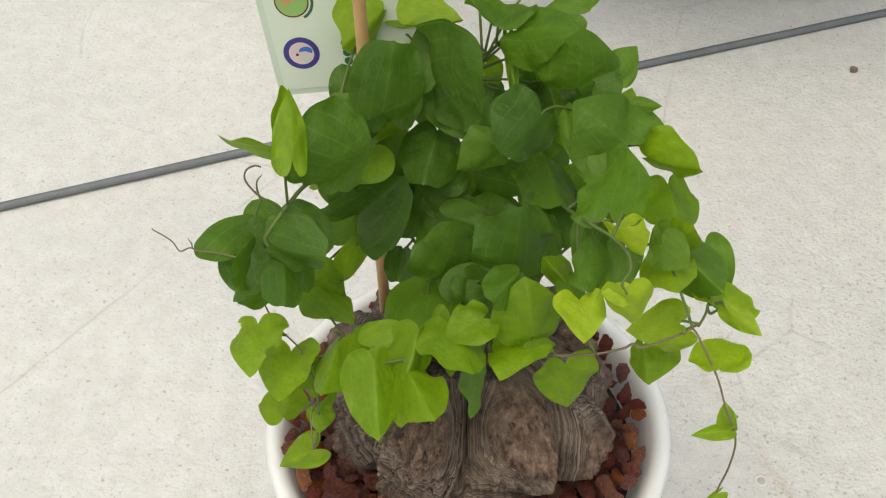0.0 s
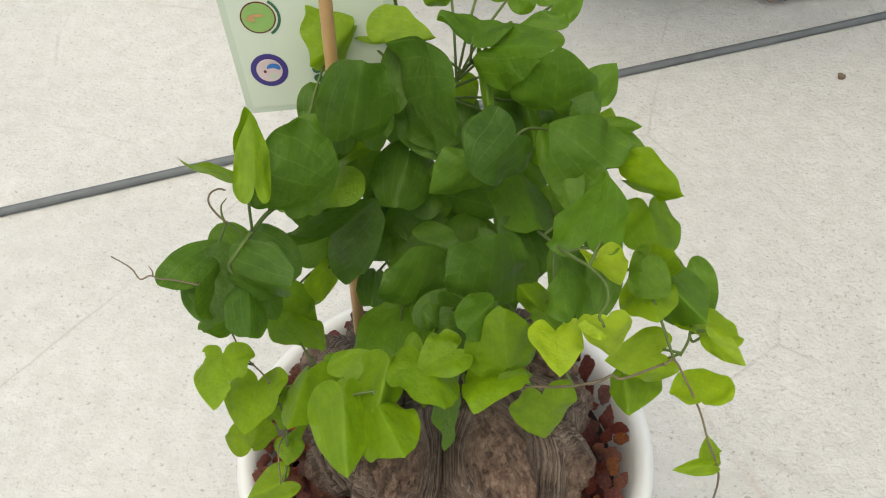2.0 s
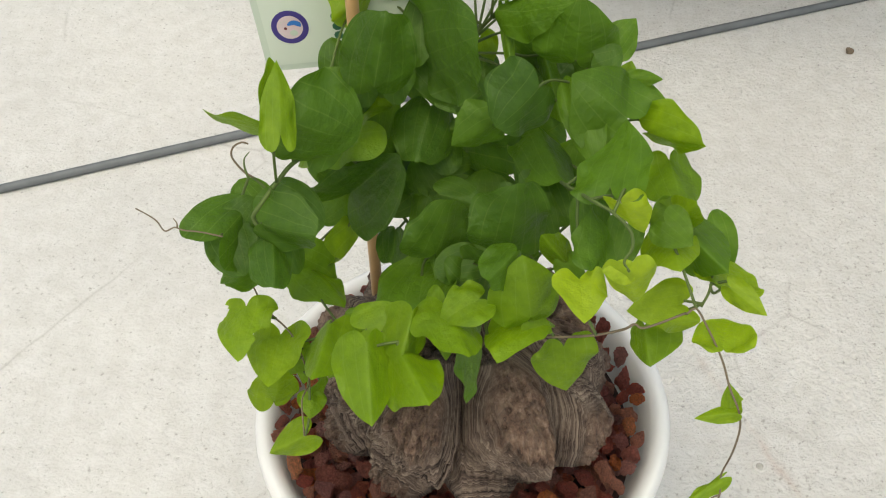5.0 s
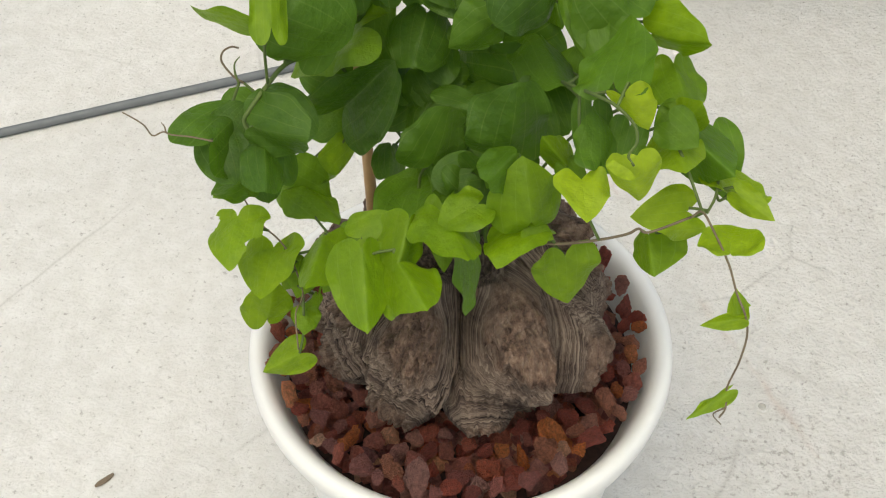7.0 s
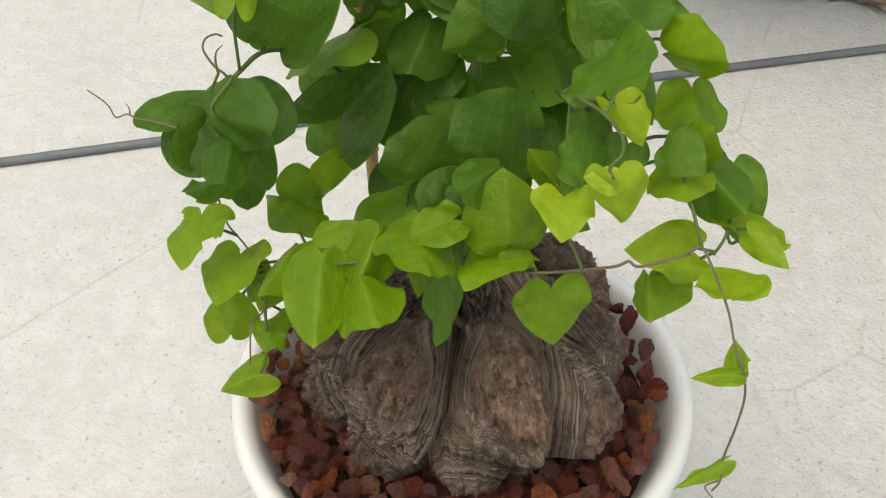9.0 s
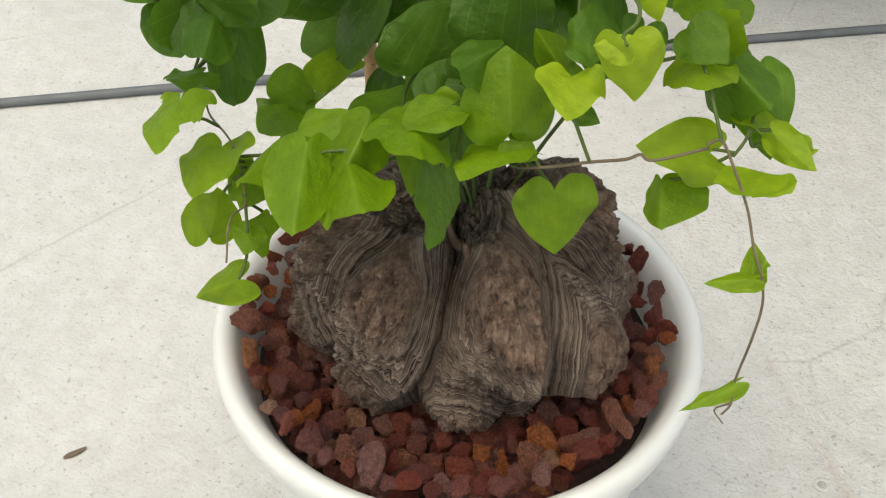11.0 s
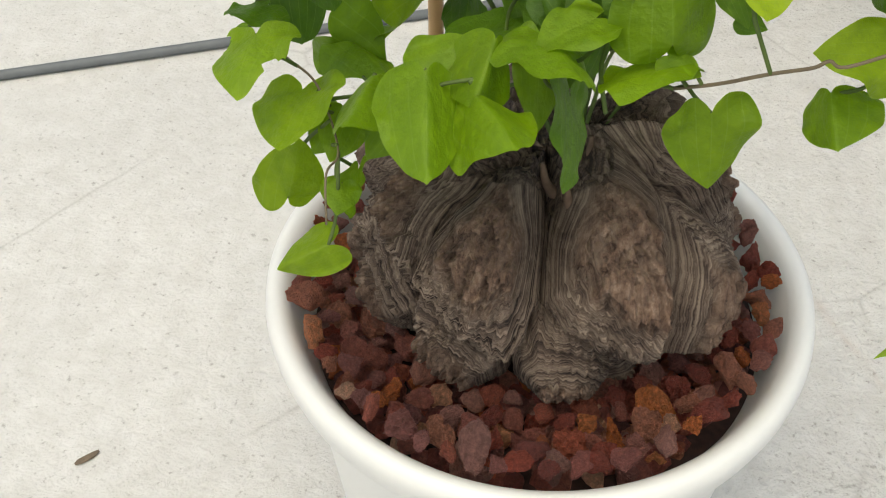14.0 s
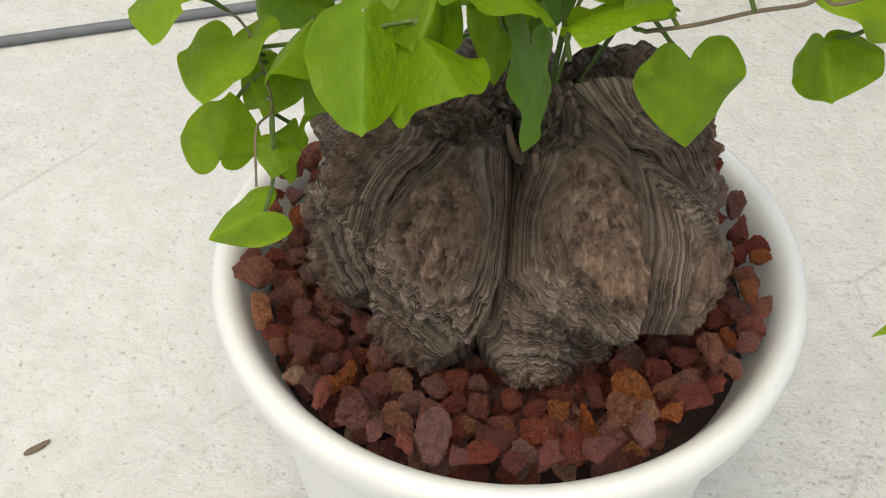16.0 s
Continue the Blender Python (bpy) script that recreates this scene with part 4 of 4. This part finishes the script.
def rock_mesh(name, seed, mat, rough=0.35, sub=3, freq=1.1, pits=0):
    bm = bmesh.new()
    bmesh.ops.create_icosphere(bm, subdivisions=sub, radius=1.0)
    rnd = random.Random(seed)

    def way():
        return Vector((rnd.gauss(0, 1), rnd.gauss(0, 1), rnd.gauss(0, 1))).normalized()

    cuts = [(way(), rnd.uniform(0.45, 0.85)) for _ in range(10)]
    holes = [(way(), rnd.uniform(0.10, 0.24)) for _ in range(pits)]
    off = Vector((seed * 3.7, seed * 1.3, seed * 5.1))
    for v in bm.verts:
        d = v.co.normalized()
        p = v.co.copy()
        for n, k in cuts:
            s = p.dot(n)
            if s > k:
                p -= n * (s - k) * 0.92
        f = 1 + rough * 0.55 * noise.noise(d * freq * 1.7 + off) + rough * 0.45 * noise.noise(d * freq * 4.6 + off) + rough * 0.25 * noise.noise(d * freq * 9.0 + off)
        for n, k in holes:
            gap = (d - n).length
            if gap < k:
                f -= 0.40 * (1 - (gap / k) ** 6)
        v.co = p * f
    me = bpy.data.meshes.new(name)
    bm.to_mesh(me)
    bm.free()
    me.materials.append(mat)
    return me


rock = tagged(new("rough_rock", rock_mesh("rough_rock", 91, M_ROCK, 0.6, 4, 1.6)), "rough brown and whitish crusted rock on the floor", "rock")
rock.matrix_world = Matrix.LocRotScale((0.354, 0.760, 0.022), Euler((0.2, 0.1, -0.3)), (0.072, 0.042, 0.032))

pebble = tagged(new("pebble", rock_mesh("pebble", 5, M_GRIT, 0.2, 2)), "small brown pebble on the white floor", "pebble")
pebble.matrix_world = Matrix.LocRotScale((0.411, 0.590, 0.003), Euler((0, 0, 0.5)), (0.0062, 0.0048, 0.004))

flake = tagged(new("dry_leaf_flake", rock_mesh("dry_leaf_flake", 8, M_GRIT, 0.3, 2)), "small dry brown flake on the white floor", "debris")
flake.matrix_world = Matrix.LocRotScale((-0.254, 0.021, 0.0012), Euler((0, 0, 0.75)), (0.0085, 0.0032, 0.0014))


def build_anchor():
    bolt = tagged(new("floor_anchor"), "small round screw head sunk in the floor", "screw")
    bolt.location = (0.2300, 0.0850, 0)
    ob = new("washer", lathe("washer", [(0.0055, 0.0), (0.0055, 0.0008), (0.0042, 0.0012), (0.0036, 0.0008), (0.0030, 0.0008)], M_GROUND, 28))
    ob.parent = bolt
    ob = new("head", lathe("head", [(0.0030, 0.0002), (0.0028, 0.0012), (0.0016, 0.0016), (0.0006, 0.0008), (0.0001, 0.0008)], M_SCREW, 24))
    ob.parent = bolt


build_anchor()


# ---- lava stones in the pot ----
def lay_stones():
    rnd = random.Random(11)
    shapes = [rock_mesh("lava_stone", k + 20, M_LAVA, 0.42, 4 if k % 2 else 3, 1.0, (0, 44, 0, 30, 0, 60)[k % 6]) for k in range(18)]
    bed = tagged(new("lava_gravel"), "red-brown porous lava stones covering the soil", "gravel")
    bed.location = (0, 0, GRAVEL_Z - 0.012)

    def free(x, y):
        return (x / 0.068) ** 2 + (y / 0.056) ** 2 > 1.0

    spots = []
    for tries in range(30000):
        a, r = rnd.uniform(0, TAU), 0.1050 * math.sqrt(rnd.random())
        x, y = r * math.cos(a), r * math.sin(a)
        s = rnd.choice((0.0048, 0.0058, 0.0066, 0.0076, 0.0090))
        if r + s * 0.70 > 0.1085 or not free(x, y):
            continue
        if all((x - p) ** 2 + (y - q) ** 2 > (0.77 * (s + t)) ** 2 for p, q, t in spots):
            spots.append((x, y, s))
        if len(spots) >= 290:
            break
    for x, y, s in spots:
        ob = new("stone", rnd.choice(shapes))
        ob.parent = bed
        z = 0.0080 + rnd.uniform(-0.0025, 0.0035) + 0.0125 * max(0, (math.hypot(x, y) - 0.080) / 0.02)
        ob.matrix_basis = Matrix.LocRotScale((x, y, z), Euler((rnd.uniform(0, 6), rnd.uniform(0, 6), rnd.uniform(0, 6))),
                                             (s * rnd.uniform(1.0, 1.3), s * rnd.uniform(0.8, 1.05), s * rnd.uniform(0.75, 1.0)))
    # the layer beneath, filling the gaps
    verts, faces = [], []
    under = rock_mesh("under", 77, M_LAVA_LOW, 0.5, 2)
    vs = [v.co.copy() for v in under.vertices]
    fs = [tuple(p.vertices) for p in under.polygons]
    for k in range(620):
        a, r = rnd.uniform(0, TAU), 0.0985 * math.sqrt(rnd.uniform(0.1, 1))
        m = Matrix.LocRotScale((min(r, 0.094) * math.cos(a), min(r, 0.094) * math.sin(a), -0.003 + rnd.uniform(-0.002, 0.003)),
                               Euler((rnd.uniform(0, 6), rnd.uniform(0, 6), rnd.uniform(0, 6))), [rnd.uniform(0.005, 0.0075)] * 3)
        o = len(verts)
        verts += [m @ v for v in vs]
        faces += [tuple(i + o for i in f) for f in fs]
    lower = new("lower_stones", mesh_of("lower_stones", verts, faces, M_LAVA_LOW, False))
    lower.parent = bed
    tagged(lower, kind="stuff")


lay_stones()
